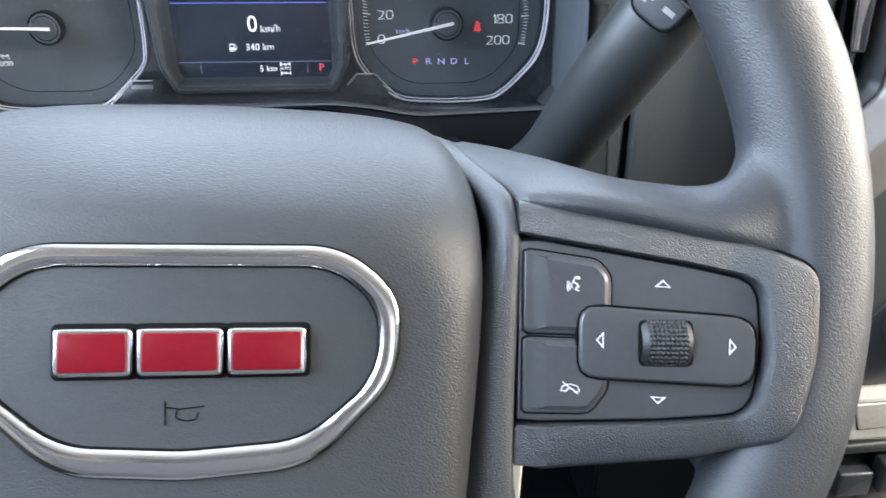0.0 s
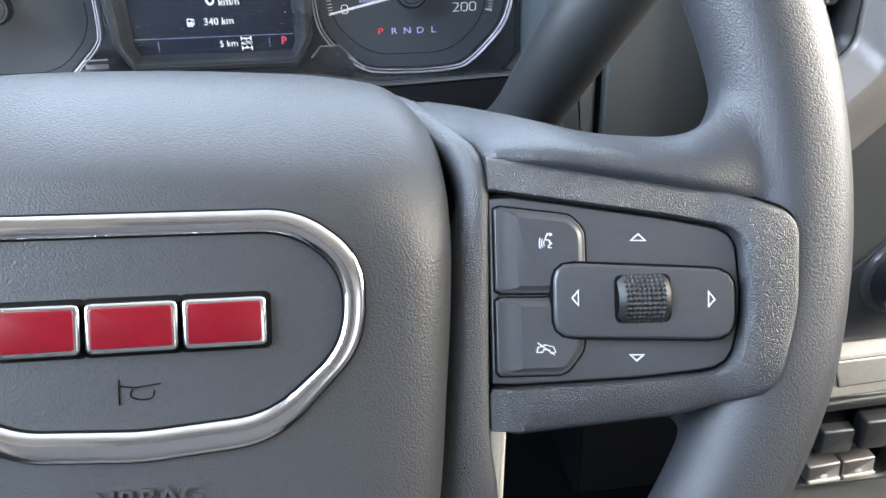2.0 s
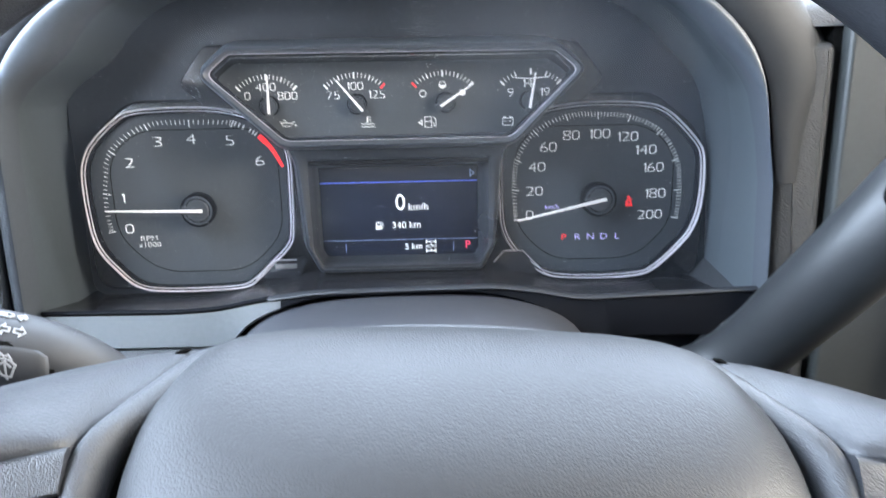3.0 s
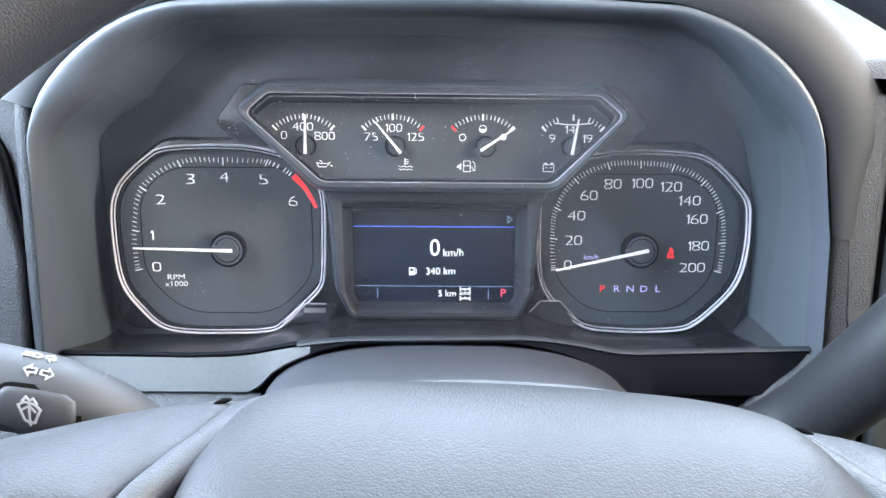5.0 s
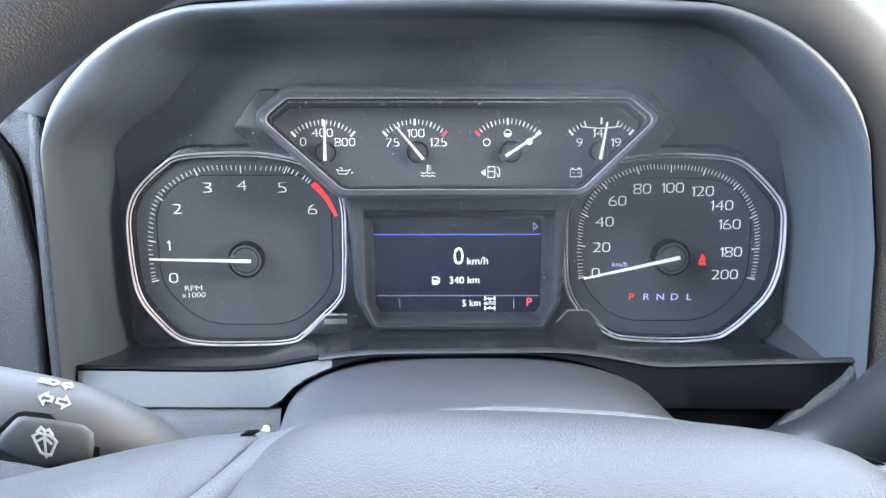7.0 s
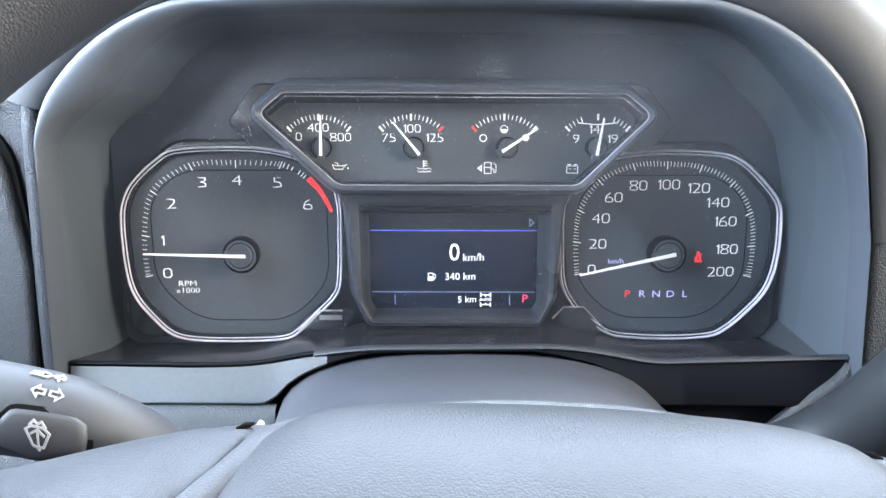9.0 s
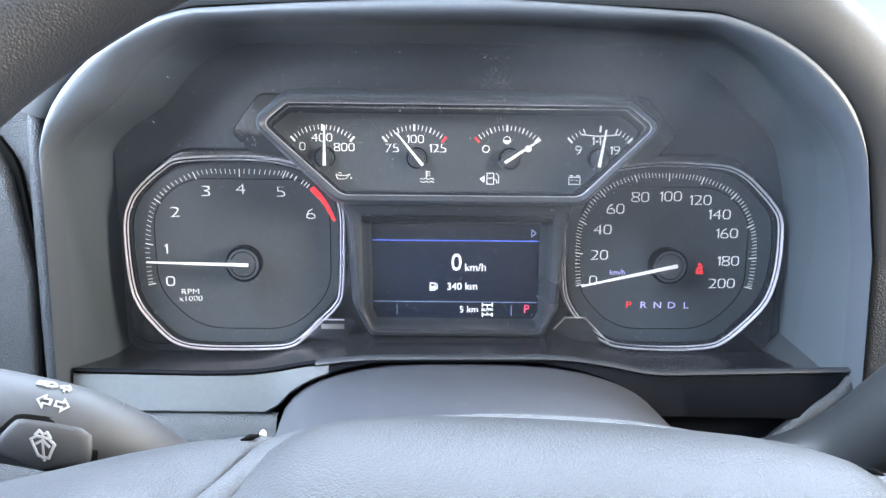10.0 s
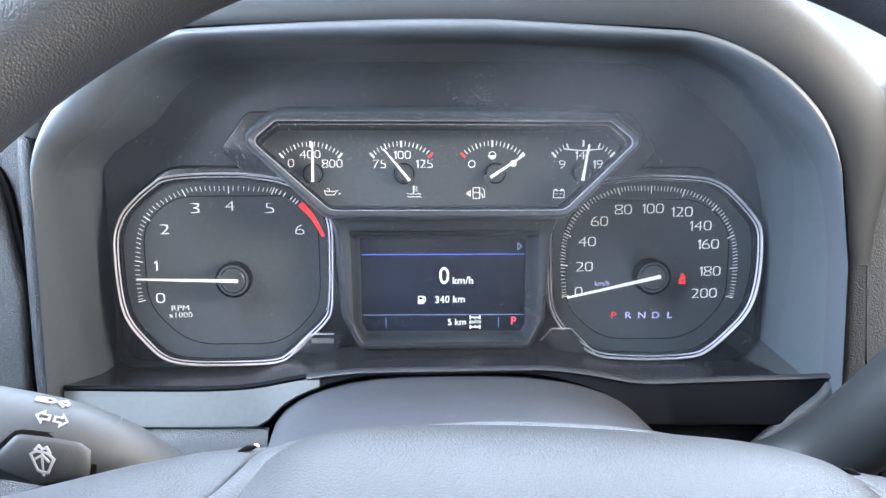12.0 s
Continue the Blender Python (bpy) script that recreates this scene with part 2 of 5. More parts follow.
def words(name, string, x, y, z, size, material, parent, wide=1.0, align="CENTER", thick=0.1, label="", bold=0.0):
    """Raised or printed writing in the built-in font; size is the height of its capitals."""
    data = bpy.data.curves.new(name, "FONT")
    data.body, data.size, data.align_x, data.align_y, data.extrude, data.offset = string, size * 1.43, align, "CENTER", thick, bold
    data.resolution_u = 3
    ob = new(name, data)
    mesh = bpy.data.meshes.new_from_object(ob.evaluated_get(bpy.context.evaluated_depsgraph_get()))
    bpy.data.objects.remove(ob)
    bpy.data.curves.remove(data)
    mesh.name = name
    mesh.transform(Matrix.Diagonal((0.001, 0.001, 0.001, 1)) @ Matrix.Translation((x, y, z)) @ Matrix.Diagonal((wide, 1, 1, 1)))
    mesh.materials.clear()
    mesh.materials.append(material)
    out = new(name, mesh)
    out.parent = parent
    if label:
        out["label"] = label
    return out


# ---- steering wheel: x right, y up its plane, z towards the driver ----
TW = radians(26)
WHEEL_AT = pose(0.031, -0.31, 1.0, 0, 0, 5) @ Matrix((
    (1, 0, 0, 0),
    (0, math.sin(TW), -math.cos(TW), 0),
    (0, math.cos(TW), math.sin(TW), 0),
    (0, 0, 0, 1))) @ pose(0, 0, 0, 0, 0, -4.5)
wheel = thing("steering_wheel", WHEEL_AT, "black leather steering wheel with satin switch pods and chrome-framed hub", "steering wheel")

RIM_C, RIM_R, RIM_A, RIM_B, RIM_N = 29.5, 170.2, 17.0, 16.0, -6.5


def rim_mesh():
    loops = []
    for i in range(144):
        a = math.tau * i / 144
        c, s = math.cos(a), math.sin(a)
        slim = min(1.0, max(0.0, (abs(s) - 0.28) / 0.3))
        loop = []
        for j in range(28):
            b = math.tau * j / 28
            rr = RIM_R - 1.0 * slim + (RIM_A - 0.9 * slim) * math.copysign(abs(math.cos(b)) ** 0.9, math.cos(b))
            loop.append((rr * c, RIM_C + rr * s, RIM_N - 2.0 * slim + (RIM_B - 2.2 * slim) * math.sin(b)))
        loops.append(loop)
    loops.append(loops[0])
    bm = loft(loops, caps=(False, False))
    bmesh.ops.remove_doubles(bm, verts=bm.verts[:], dist=0.001)
    return bm


def closed_curve(ctrl, steps=10):
    """A smooth closed outline through the control points."""
    k, out = len(ctrl), []
    for i in range(k):
        p = [Vector(ctrl[(i + d) % k]) for d in (-1, 0, 1, 2)]
        for j in range(steps):
            t = j / steps
            out.append(tuple(0.5 * (2 * p[1] + (p[2] - p[0]) * t + (2 * p[0] - 5 * p[1] + 4 * p[2] - p[3]) * t ** 2 + (3 * p[1] - p[0] - 3 * p[2] + p[3]) * t ** 3)))
    return out


def hub_level(half, top, bottom, n, drop=9.0, tuck=0.0):
    right = [(half * 0.30, top - 0.4), (half * 0.58, top - 0.24 * drop), (half * 0.80, top - 0.72 * drop), (half * 0.93, top - drop - 5.5), (half * 0.992, top - drop - 15 - tuck), (half * 0.998, min(10, top - drop - 26 - tuck)),
             (half * 0.965, -22), (half * 0.925, -50), (half * 0.84, bottom + 10), (half * 0.66, bottom)]
    return at(closed_curve([(0, top)] + right + [(-x, y) for x, y in reversed(right)], 7), n)


def hub_mesh():
    rows = [(72, 71.5, -86, -62, 8), (74, 72.6, -86, -52, 7), (74.8, 72.0, -86, -45, 6), (75.4, 70.0, -86, -38.5, 5), (75.8, 67.0, -86, -32, 4.6), (76.0, 63.2, -86, -25.5, 4.4), (76.1, 58.6, -86, -19, 4.4), (75.9, 54.0, -85.5, -13.6, 4.8), (75.2, 49.6, -85, -8.9, 5.4),
            (73.6, 45.6, -84, -5.0, 6.0), (71.2, 42.0, -82.5, -1.9, 6.2), (68.2, 38.9, -80.5, 0.4, 6.2), (64.5, 36.0, -78, 2.0, 6), (60.0, 33.0, -75, 2.75, 5.6), (54, 29, -70, 3.0, 5)]
    return loft([hub_level(h, t, b, n, d) for h, t, b, n, d in rows])


hub = part("hub_cover", hub_mesh(), HUB, wheel, "dark grey grained airbag cover", smooth=60)


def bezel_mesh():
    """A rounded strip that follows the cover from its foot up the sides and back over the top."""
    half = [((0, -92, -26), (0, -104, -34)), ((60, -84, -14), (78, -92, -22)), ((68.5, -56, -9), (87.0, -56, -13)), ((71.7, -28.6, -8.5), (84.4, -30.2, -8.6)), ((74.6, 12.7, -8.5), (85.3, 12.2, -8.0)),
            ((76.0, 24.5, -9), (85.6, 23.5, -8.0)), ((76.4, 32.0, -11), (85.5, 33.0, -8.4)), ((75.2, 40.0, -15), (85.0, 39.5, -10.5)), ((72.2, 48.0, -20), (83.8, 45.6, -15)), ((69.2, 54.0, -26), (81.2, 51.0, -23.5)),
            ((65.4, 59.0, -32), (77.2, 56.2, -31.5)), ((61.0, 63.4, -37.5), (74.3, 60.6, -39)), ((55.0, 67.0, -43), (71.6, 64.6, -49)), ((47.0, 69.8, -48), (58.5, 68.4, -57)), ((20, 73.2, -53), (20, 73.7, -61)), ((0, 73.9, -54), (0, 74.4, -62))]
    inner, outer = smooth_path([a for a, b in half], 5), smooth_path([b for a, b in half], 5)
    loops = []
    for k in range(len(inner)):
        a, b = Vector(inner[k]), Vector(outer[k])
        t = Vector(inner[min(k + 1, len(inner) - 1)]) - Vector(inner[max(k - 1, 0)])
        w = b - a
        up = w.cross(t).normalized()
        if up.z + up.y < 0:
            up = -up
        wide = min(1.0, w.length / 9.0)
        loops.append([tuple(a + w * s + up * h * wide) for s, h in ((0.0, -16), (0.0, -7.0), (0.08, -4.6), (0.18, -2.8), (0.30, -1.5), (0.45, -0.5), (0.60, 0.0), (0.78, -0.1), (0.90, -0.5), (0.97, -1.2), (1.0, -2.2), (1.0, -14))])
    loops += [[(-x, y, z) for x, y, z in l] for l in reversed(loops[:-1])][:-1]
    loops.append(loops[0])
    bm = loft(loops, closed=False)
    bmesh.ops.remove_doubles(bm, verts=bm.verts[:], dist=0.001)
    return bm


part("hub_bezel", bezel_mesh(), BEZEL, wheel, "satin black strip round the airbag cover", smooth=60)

for s in (1, -1):
    part("joint_notch", tube([(s * 72.6, 65.2, -52.3), (s * 74.5, 64.6, -51.6), (s * 76.4, 63.8, -50.8)], [0.3, 0.8, 0.3], 10), GAP, wheel)

FRAME_OUT = [(37, 28.5, 24), (51.8, 17, 22), (51.2, -4, 22), (30, -25.6, 26), (0, -27.7, 60), (-30, -25.6, 26), (-51.2, -4, 22), (-51.8, 17, 22), (-37, 28.5, 24), (0, 28.5, 60)]
FRAME_IN = [(35, 23.6, 21), (47.0, 13.6, 20), (46.4, -4, 20), (28.5, -19.2, 24), (0, -21.0, 60), (-28.5, -19.2, 24), (-46.4, -4, 20), (-47.0, 13.6, 20), (-35, 23.6, 21), (0, 23.6, 60)]


def badge_frame():
    o, i = rpoly(FRAME_OUT, 14), rpoly(FRAME_IN, 14)
    across = [[((a[0] * (1 - q) + b[0] * q), (a[1] * (1 - q) + b[1] * q), z) for a, b in zip(o, i)] for q, z in ((0.07, 4.60), (0.25, 4.74), (0.50, 4.76), (0.75, 4.64), (0.92, 4.38))]
    loops = [at(o, 2.4), at(o, 4.3), *across, at(i, 3.9), at(i, 2.4)]
    return loft(loops, caps=(False, False))


frame_seam = ring(offset(rpoly(FRAME_OUT, 14), 0.5), offset(rpoly(FRAME_IN, 14), -0.5), 2.6, 3.25, 0.1)
part("frame_seam", frame_seam, GAP, hub)
part("badge_frame", badge_frame(), CHROME, wheel, "polished chrome eight-sided frame", smooth=38)

# the emblem: three plain red blocks in bright rims
for x0, x1 in ((-29.2, -11.6), (-10.6, 9.2), (10.2, 28.8)):
    # black border in place of the soft shadow round the block
    block_shadow = part("badge_shadow", prism(rect(x0 - 1.0, -3.6, x1 + 1.0, 9.8, 1.8), 2.7, 3.3, 0.1), GAP, wheel)
    block = part("badge_block", prism(rect(x0, -2.6, x1, 8.8, 1.6), 3.0, 5.6, 0.7), CHROME, wheel, "bright-rimmed red emblem block")
    part("enamel", prism(rect(x0 + 1.1, -1.5, x1 - 1.1, 7.7, 1.0), 5.2, 5.85, 0.3), RED, block, "red enamel")

# horn symbol moulded in the cover; black stands for its relief shading
horn = stroke([(-4.4, -9.0), (-4.4, -14.6)], 0.34, 2.95, thick=0.35)
stroke([(-4.2, -10.4), (-1.0, -10.9), (4.6, -10.3)], 0.28, 2.95, thick=0.35, bm=horn)
stroke(smooth_path([(-1.6, -11.2), (-1.9, -12.8), (0.2, -13.7), (2.6, -13.4), (3.2, -11.8)], 4), 0.28, 2.95, thick=0.35, bm=horn)
part("horn_mark", horn, GAP, hub, "moulded horn symbol, its relief shading put in as black")
words("airbag_lettering", "AIRBAG", 0.3, -36.5, 3.0, 4.6, HUB, hub, wide=1.12, thick=0.8, bold=0.06)


# spokes and switch pods, right one first, then its mirror image
def mirrored(pts, s):
    return [(s * p[0], *p[1:]) for p in pts]


def top_edge(u):
    us = [66, 75, 87.2, 100.3, 121, 130, 136, 140, 144, 147, 150, 153, 157, 162]
    vs = [66.0, 65.4, 63.6, 60.4, 54.4, 50.8, 48.6, 47.6, 48.0, 50.0, 56.0, 66.0, 82.0, 94.0]
    return float(np.interp(u, us, vs))


def ridge(u):
    return float(np.interp(u, [66, 72, 74.3, 77.2, 81.2, 83.8, 85.6, 87, 103.5, 124.7, 145.9, 157, 163], [64.6, 63.0, 59.6, 54.6, 49.2, 43.8, 40.8, 41.6, 39.1, 35.2, 29.8, 25.0, 20.0]))


def ridge_out(u):
    return float(np.interp(u, [66, 72, 74.3, 77.2, 81.2, 83.8, 85.6, 87, 103.5, 124, 140, 163], [-55, -51, -41, -33, -25.2, -17, -11.0, -8.8, -2.4, 2.0, 4.6, 4.0]))


def low_edge(u):
    return float(np.interp(u, [50, 90, 108, 130, 135, 140, 146], [-30, -32, -30.5, -28, -31, -38, -50]))


def spoke_mesh(s):
    loops = []
    for u in (66, 69, 72, 73.2, 74.3, 75.7, 77.2, 79.2, 81.2, 82.5, 83.8, 85.6, 87, 92, 101, 110, 118, 124, 128, 131, 134, 136.5, 139, 141, 142.5, 144, 145, 146, 147, 148.5, 150, 153, 156, 159, 162):
        vt, vr, vb = top_edge(u), ridge(u), low_edge(u)
        f = max(0.0, min(1.0, (u - 118) / 30))
        f = f * f * (3 - 2 * f)
        nr = ridge_out(u)
        nb = -56 + 49 * f
        if u < 87:
            vb = 20.0
        d, e = vt - vr, nb + 2 - nr
        w = max(0.0, min(1.0, (u - 80) / 24))
        g = [a * w + b * (1 - w) for a, b in ((0.02, 0.05), (0.03, 0.14), (0.12, 0.33), (0.32, 0.56), (0.60, 0.78), (0.83, 0.93))]
        loop = [(u, vr - 6, nr - 16), (u, vr - 1.2, nr - 2.6), (u, vr + 0.06 * d, nr + g[0] * e), (u, vr + 0.16 * d, nr + g[1] * e), (u, vr + 0.36 * d, nr + g[2] * e), (u, vr + 0.60 * d, nr + g[3] * e),
                (u, vr + 0.82 * d, nr + g[4] * e), (u, vr + 0.95 * d, nr + g[5] * e), (u, vt, nb + 1), (u, vt - 1.2, nb - 4), (u, vt - 8, nb - 8), (u, min(vb + 8, vr - 9), nb - 6), (u, min(vb + 2, vr - 12), nb), (u, min(vb + 2, vr - 12), min(-20 + 5 * f, nr - 10)), (u, min(vb + 6, vr - 8), nr - 18)]
        loops.append(mirrored(loop, s))
    return loft(loops)


POD_OUT = [(84.8, 42.2, 1.5), (146, 30.2, 40), (163.2, 23.5, 9), (162.4, 0, 50), (157, -22, 13), (133, -28.4, 45), (90, -32.6, 5), (85.0, -28, 5), (84.6, 10, 50)]
PANEL_OUT = [(85.0, 32.6, 1.2), (130, 24.4, 60), (148.8, 20.2, 8), (149.8, 0, 50), (146.5, -16.4, 9), (122, -18.6, 60), (84.6, -19.9, 1.5), (84.8, 6, 50)]
CANT, RISE = 0.22, 8.5
BAND_OUT = [(68, 45.5, 1.5)] + POD_OUT[1:-1] + [(85.0, 10, 1), (68, 12, 1)]
BAND_IN = [(68.5, 35.6, 1.2)] + PANEL_OUT[1:-1] + [(84.8, 8, 1), (68.5, 10, 1)]


def polar(outline, c, k=120):
    """The outline seen from c at k even angles."""
    pts, out = [Vector(p) - Vector(c) for p in outline], []
    for i in range(k):
        a = math.tau * i / k
        d = Vector((math.cos(a), math.sin(a)))
        best = 0.0
        for p, q in zip(pts, pts[1:] + pts[:1]):
            e = q - p
            den = d.x * e.y - d.y * e.x
            if abs(den) > 1e-9:
                t = (p.x * e.y - p.y * e.x) / den
                w = (p.x * d.y - p.y * d.x) / den
                if -1e-6 <= w <= 1 + 1e-6 and t > best:
                    best = t
        out.append((c[0] + d.x * best, c[1] + d.y * best))
    return out


def tilt_pod(pts):
    """The pods are canted: the end near the rim stands nearer the driver."""
    out = []
    for u, v, n in pts:
        f = 1.0 if v > 0 else min(1.0, max(0.0, (u - 83.5) / 5.0))
        over = 3.2 * min(1.0, max(0.0, (u - 143) / 9.0))
        out.append((u, v, n * f + min(n, -9.9) * (1 - f) + over + RISE + (u - 124) * CANT))
    return out


def build_pod(s):
    o, i = polar(rpoly(BAND_OUT, 8), (122, 4), 240), polar(rpoly(BAND_IN, 8), (122, 4), 240)
    loops = [at(offset(o, -4), -40), at(offset(o, -1.2), -26), at(o, -14), at(offset(o, -0.1), -11.4), at(offset(o, -0.5), -10.5), at(offset(o, -1.2), -9.9), at(offset(o, -2.2), -9.5),
             at(offset(i, 1.4), -8.5), at(offset(i, 0.7), -8.5), at(offset(i, 0.2), -9.0), at(i, -11.0), at(i, -14.0)]
    keep = list(range(142, 240)) + list(range(0, 97))
    bm = loft([mirrored(tilt_pod([l[j] for j in keep]), s) for l in loops], closed=False)
    bm.verts.ensure_lookup_table()
    bm.faces.new([bm.verts[k * len(keep)] for k in range(len(loops))])
    # the upper band ends square against the strip round the cover
    upper_part = [f for f in bm.faces if f.calc_center_median().y > 6 and f.calc_center_median().x * s < 120]
    geom = list({g for f in upper_part for g in (*f.verts, *f.edges, f)})
    done = bmesh.ops.bisect_plane(bm, geom=geom, plane_co=(85.7 * s, 0, 0), plane_no=(s, 0, 0), clear_inner=True)
    joined = {}
    for e in [g for g in done["geom_cut"] if isinstance(g, bmesh.types.BMEdge)]:
        for a, b in (e.verts, reversed(e.verts)):
            joined.setdefault(a, []).append(b)
    chain = [next(v for v in joined if len(joined[v]) == 1)]
    while len(chain) < len(joined):
        chain.append(next(v for v in joined[chain[-1]] if v not in chain))
    bm.faces.new(chain)
    pod = part("switch_pod", bm, POD, wheel, "grained black plastic switch pod")

    edge = offset(o, 0.9)
    part("pod_joint", loft([mirrored(tilt_pod([l[j] for j in keep if o[j][0] > 152]), s) for l in (at(edge, -40), at(edge, -12.2), at(offset(o, -0.6), -12.2))], closed=False), GAP, pod, smooth=0)

    def key(name, outline, z0, z1, bevel, material, label=""):
        bm = prism(polar(outline, (sum(p[0] for p in outline) / len(outline), sum(p[1] for p in outline) / len(outline)), 64), z0, z1, bevel)
        for v in bm.verts:
            v.co.z += RISE + (v.co.x - 124) * CANT
            v.co.x *= s
        return part(name, bm, material, pod, label)

    def mark(bm):
        for v in bm.verts:
            v.co.z += RISE + (v.co.x - 124) * CANT
            v.co.x *= s
        part("symbol", bm, PRINT, pod, "white printed symbol")

    key("corner_fill", [(84.6, -31.0), (93, -31.6), (93, -20.6), (84.6, -20.6)], -16, -9.4, 0.3, POD)
    inner = rpoly(PANEL_OUT, 8)
    key("seam", inner, -14, -11.4, 0.1, GAP)
    key("rocker_panel", offset(inner, -0.9), -13, -9.9, 0.5, KEY, "satin black rocker switch panel")
    upper = rpoly([(86.9, 5.4, 0.8), (110, 4.8, 0.8), (110, 21.4, 5), (106.4, 25.4, 4), (87.1, 28.4, 0.8)], 5)
    lower = rpoly([(86.8, 4.2, 0.8), (109.8, 3.6, 0.8), (109, -10, 5), (104.4, -16.4, 5), (86.6, -16.4, 0.8)], 5)
    for name, outline in (("upper_button", upper), ("lower_button", lower)):
        key("seam", offset(outline, 0.5), -10.6, -9.72, 0.05, GAP)
        key(name, outline, -10.5, -9.15, 0.45, KEY)
    # raised part of the two buttons, its hub-side flank sloping
    for outline in (upper, lower):
        low = offset(polar(outline, (98, sum(p[1] for p in outline) / len(outline)), 48), -0.8)
        bm = loft([at(low, -9.4), at(low, -9.05), [(max(x, 90.2), y, -8.85) for x, y in offset(low, -0.4)], [(max(x, 92.6), y, -8.05) for x, y in offset(low, -1.3)]])
        for v in bm.verts:
            v.co.z += RISE + (v.co.x - 124) * CANT
            v.co.x *= s
        part("button_ridge", bm, KEY, pod, smooth=25)
    centre = rpoly([(101.0, -6.3, 5), (146.2, -8.3, 6), (146.6, 9.8, 6), (101.2, 13.2, 5)], 7)
    key("seam", offset(centre, 0.6), -10.0, -7.95, 0.05, GAP)
    key("centre_switch", centre, -9.6, -7.2, 0.8, KEY, "satin black centre switch")
    if s > 0:
        key("wheel_well", rect(116.2, -3.2, 130.4, 9.4, 2.0), -8.0, -7.15, 0.1, GAP)
        # knurled thumbwheel
        bm, cu, cv, cn, rr = bmesh.new(), 123.3, 3.1, -13.4, 8.4
        rows, cols, grid = 86, 67, []
        for a in range(rows):
            ang = radians(-75 + 150 * a / (rows - 1))
            line = []
            for b in range(cols):
                t = b / (cols - 1)
                edge = min(1.0, min(t, 1 - t) * 9)
                bump = 0.55 * (abs(math.sin(math.pi * 11 * t)) * abs(math.sin(math.pi * 17 * a / (rows - 1)))) ** 0.7 if 0.125 < t < 0.875 else 0.30
                r2 = rr - 0.9 * (1 - edge) + bump
                line.append(bm.verts.new((s * (cu - 6.4 + 12.8 * t), cv + r2 * math.sin(ang), cn + RISE + r2 * math.cos(ang) + (14.0 * t - 7.7) * CANT)))
            grid.append(line)
        for a in range(rows - 1):
            for b in range(cols - 1):
                bm.faces.new((grid[a][b], grid[a][b + 1], grid[a + 1][b + 1], grid[a + 1][b]))
        part("thumbwheel", bm, THUMB, pod, "knurled black thumbwheel")
        mark(stroke([(121.9, 18.2), (125.5, 18.0), (123.8, 19.8)], 0.30, -9.88, True))
        mark(stroke([(120.8, -11.8), (124.2, -11.9), (122.4, -13.4)], 0.30, -9.88, True))
        mark(stroke([(107.2, 5.7), (107.1, 1.9), (105.6, 3.8)], 0.30, -7.18, True))
        mark(stroke([(139.7, 4.3), (139.6, 0.5), (141.2, 2.3)], 0.30, -7.18, True))
        face = [(0.35, 2.0), (-0.4, 0.35), (0.75, 0.05), (0.7, -0.35), (1.25, -0.75), (0.6, -1.1), (0.35, -1.7), (1.2, -1.9)]
        voice = stroke([(99.9 + x, 18.9 + y) for x, y in face], 0.26, -8.02)
        blob(100.9, 20.5, 0.42, -8.02, bm=voice)
        for x, h in ((-0.75, 0.6), (-1.3, 0.95), (-1.85, 1.25)):
            stroke([(99.9 + x + 0.2, 18.3 + h), (99.9 + x, 18.3 + 0.4 * h), (99.9 + x, 18.3 - 0.4 * h), (99.9 + x + 0.2, 18.3 - h)], 0.22, -8.02, bm=voice)
        mark(voice)
        receiver = [(-2.8, -1.1), (-2.4, 0.4), (-0.2, 1.1), (2.2, 0.4), (2.8, -1.2), (1.3, -1.5), (0.9, -0.5), (-0.8, -0.3), (-1.2, -1.2)]
        phone = stroke([(98.9 + 0.85 * x, -9.2 + 0.85 * y) for x, y in receiver], 0.24, -8.02, True)
        stroke([(96.8, -7.7), (100.9, -10.9)], 0.24, -8.02, bm=phone)
        mark(phone)
    return pod


def wrapped_rim():
    bm = rim_mesh()
    for s in (1, -1):
        other = spoke_mesh(s)
        bmesh.ops.recalc_face_normals(other, faces=other.faces[:])
        old = {v: bm.verts.new(v.co) for v in other.verts}
        for f in other.faces:
            bm.faces.new([old[v] for v in f.verts])
        other.free()
    return bm


rim = part("rim", wrapped_rim(), RIM, wheel, "black grained leather rim and spokes", smooth=0)
blend = rim.modifiers.new("blend", "REMESH")
blend.mode, blend.voxel_size, blend.use_smooth_shade = "VOXEL", 0.0013, True
relax = rim.modifiers.new("relax", "SMOOTH")
relax.factor, relax.iterations = 0.5, 24
build_pod(1)
build_pod(-1)
part("lower_spoke", loft([at(rpoly([(-40, -70, 10), (40, -70, 10), (52, -128, 12), (-52, -128, 12)], 6), n) for n in (-44, -30, -22, -19)]), POD, wheel, "satin black lower spoke")


# ---- instrument cluster: x right, y up, z out towards the driver ----
DASH_AT = pose(0, 0, 1.0, 90, 0, 0)
cluster = thing("instrument_cluster", DASH_AT, "black truck instrument cluster with chrome dial rings and lit display", "instrument cluster")


TURN5 = math.tan(radians(5))


def turned(x, y, z):
    """From plan numbers to the cluster's own place: it stands turned five degrees, its left end nearer the driver."""
    x += TURN5 * z
    zz = z - TURN5 * x
    f = (413 - zz) / (413 - z)
    return (5 + (x - 5) * f, 125 + (y - 125) * f, zz)


def skew(bm):
    for v in bm.verts:
        v.co = turned(*v.co)
    return bm


def cpart(name, bm, material, parent=None, label="", smooth=40):
    return part(name, skew(bm), material, parent or cluster, label, smooth)


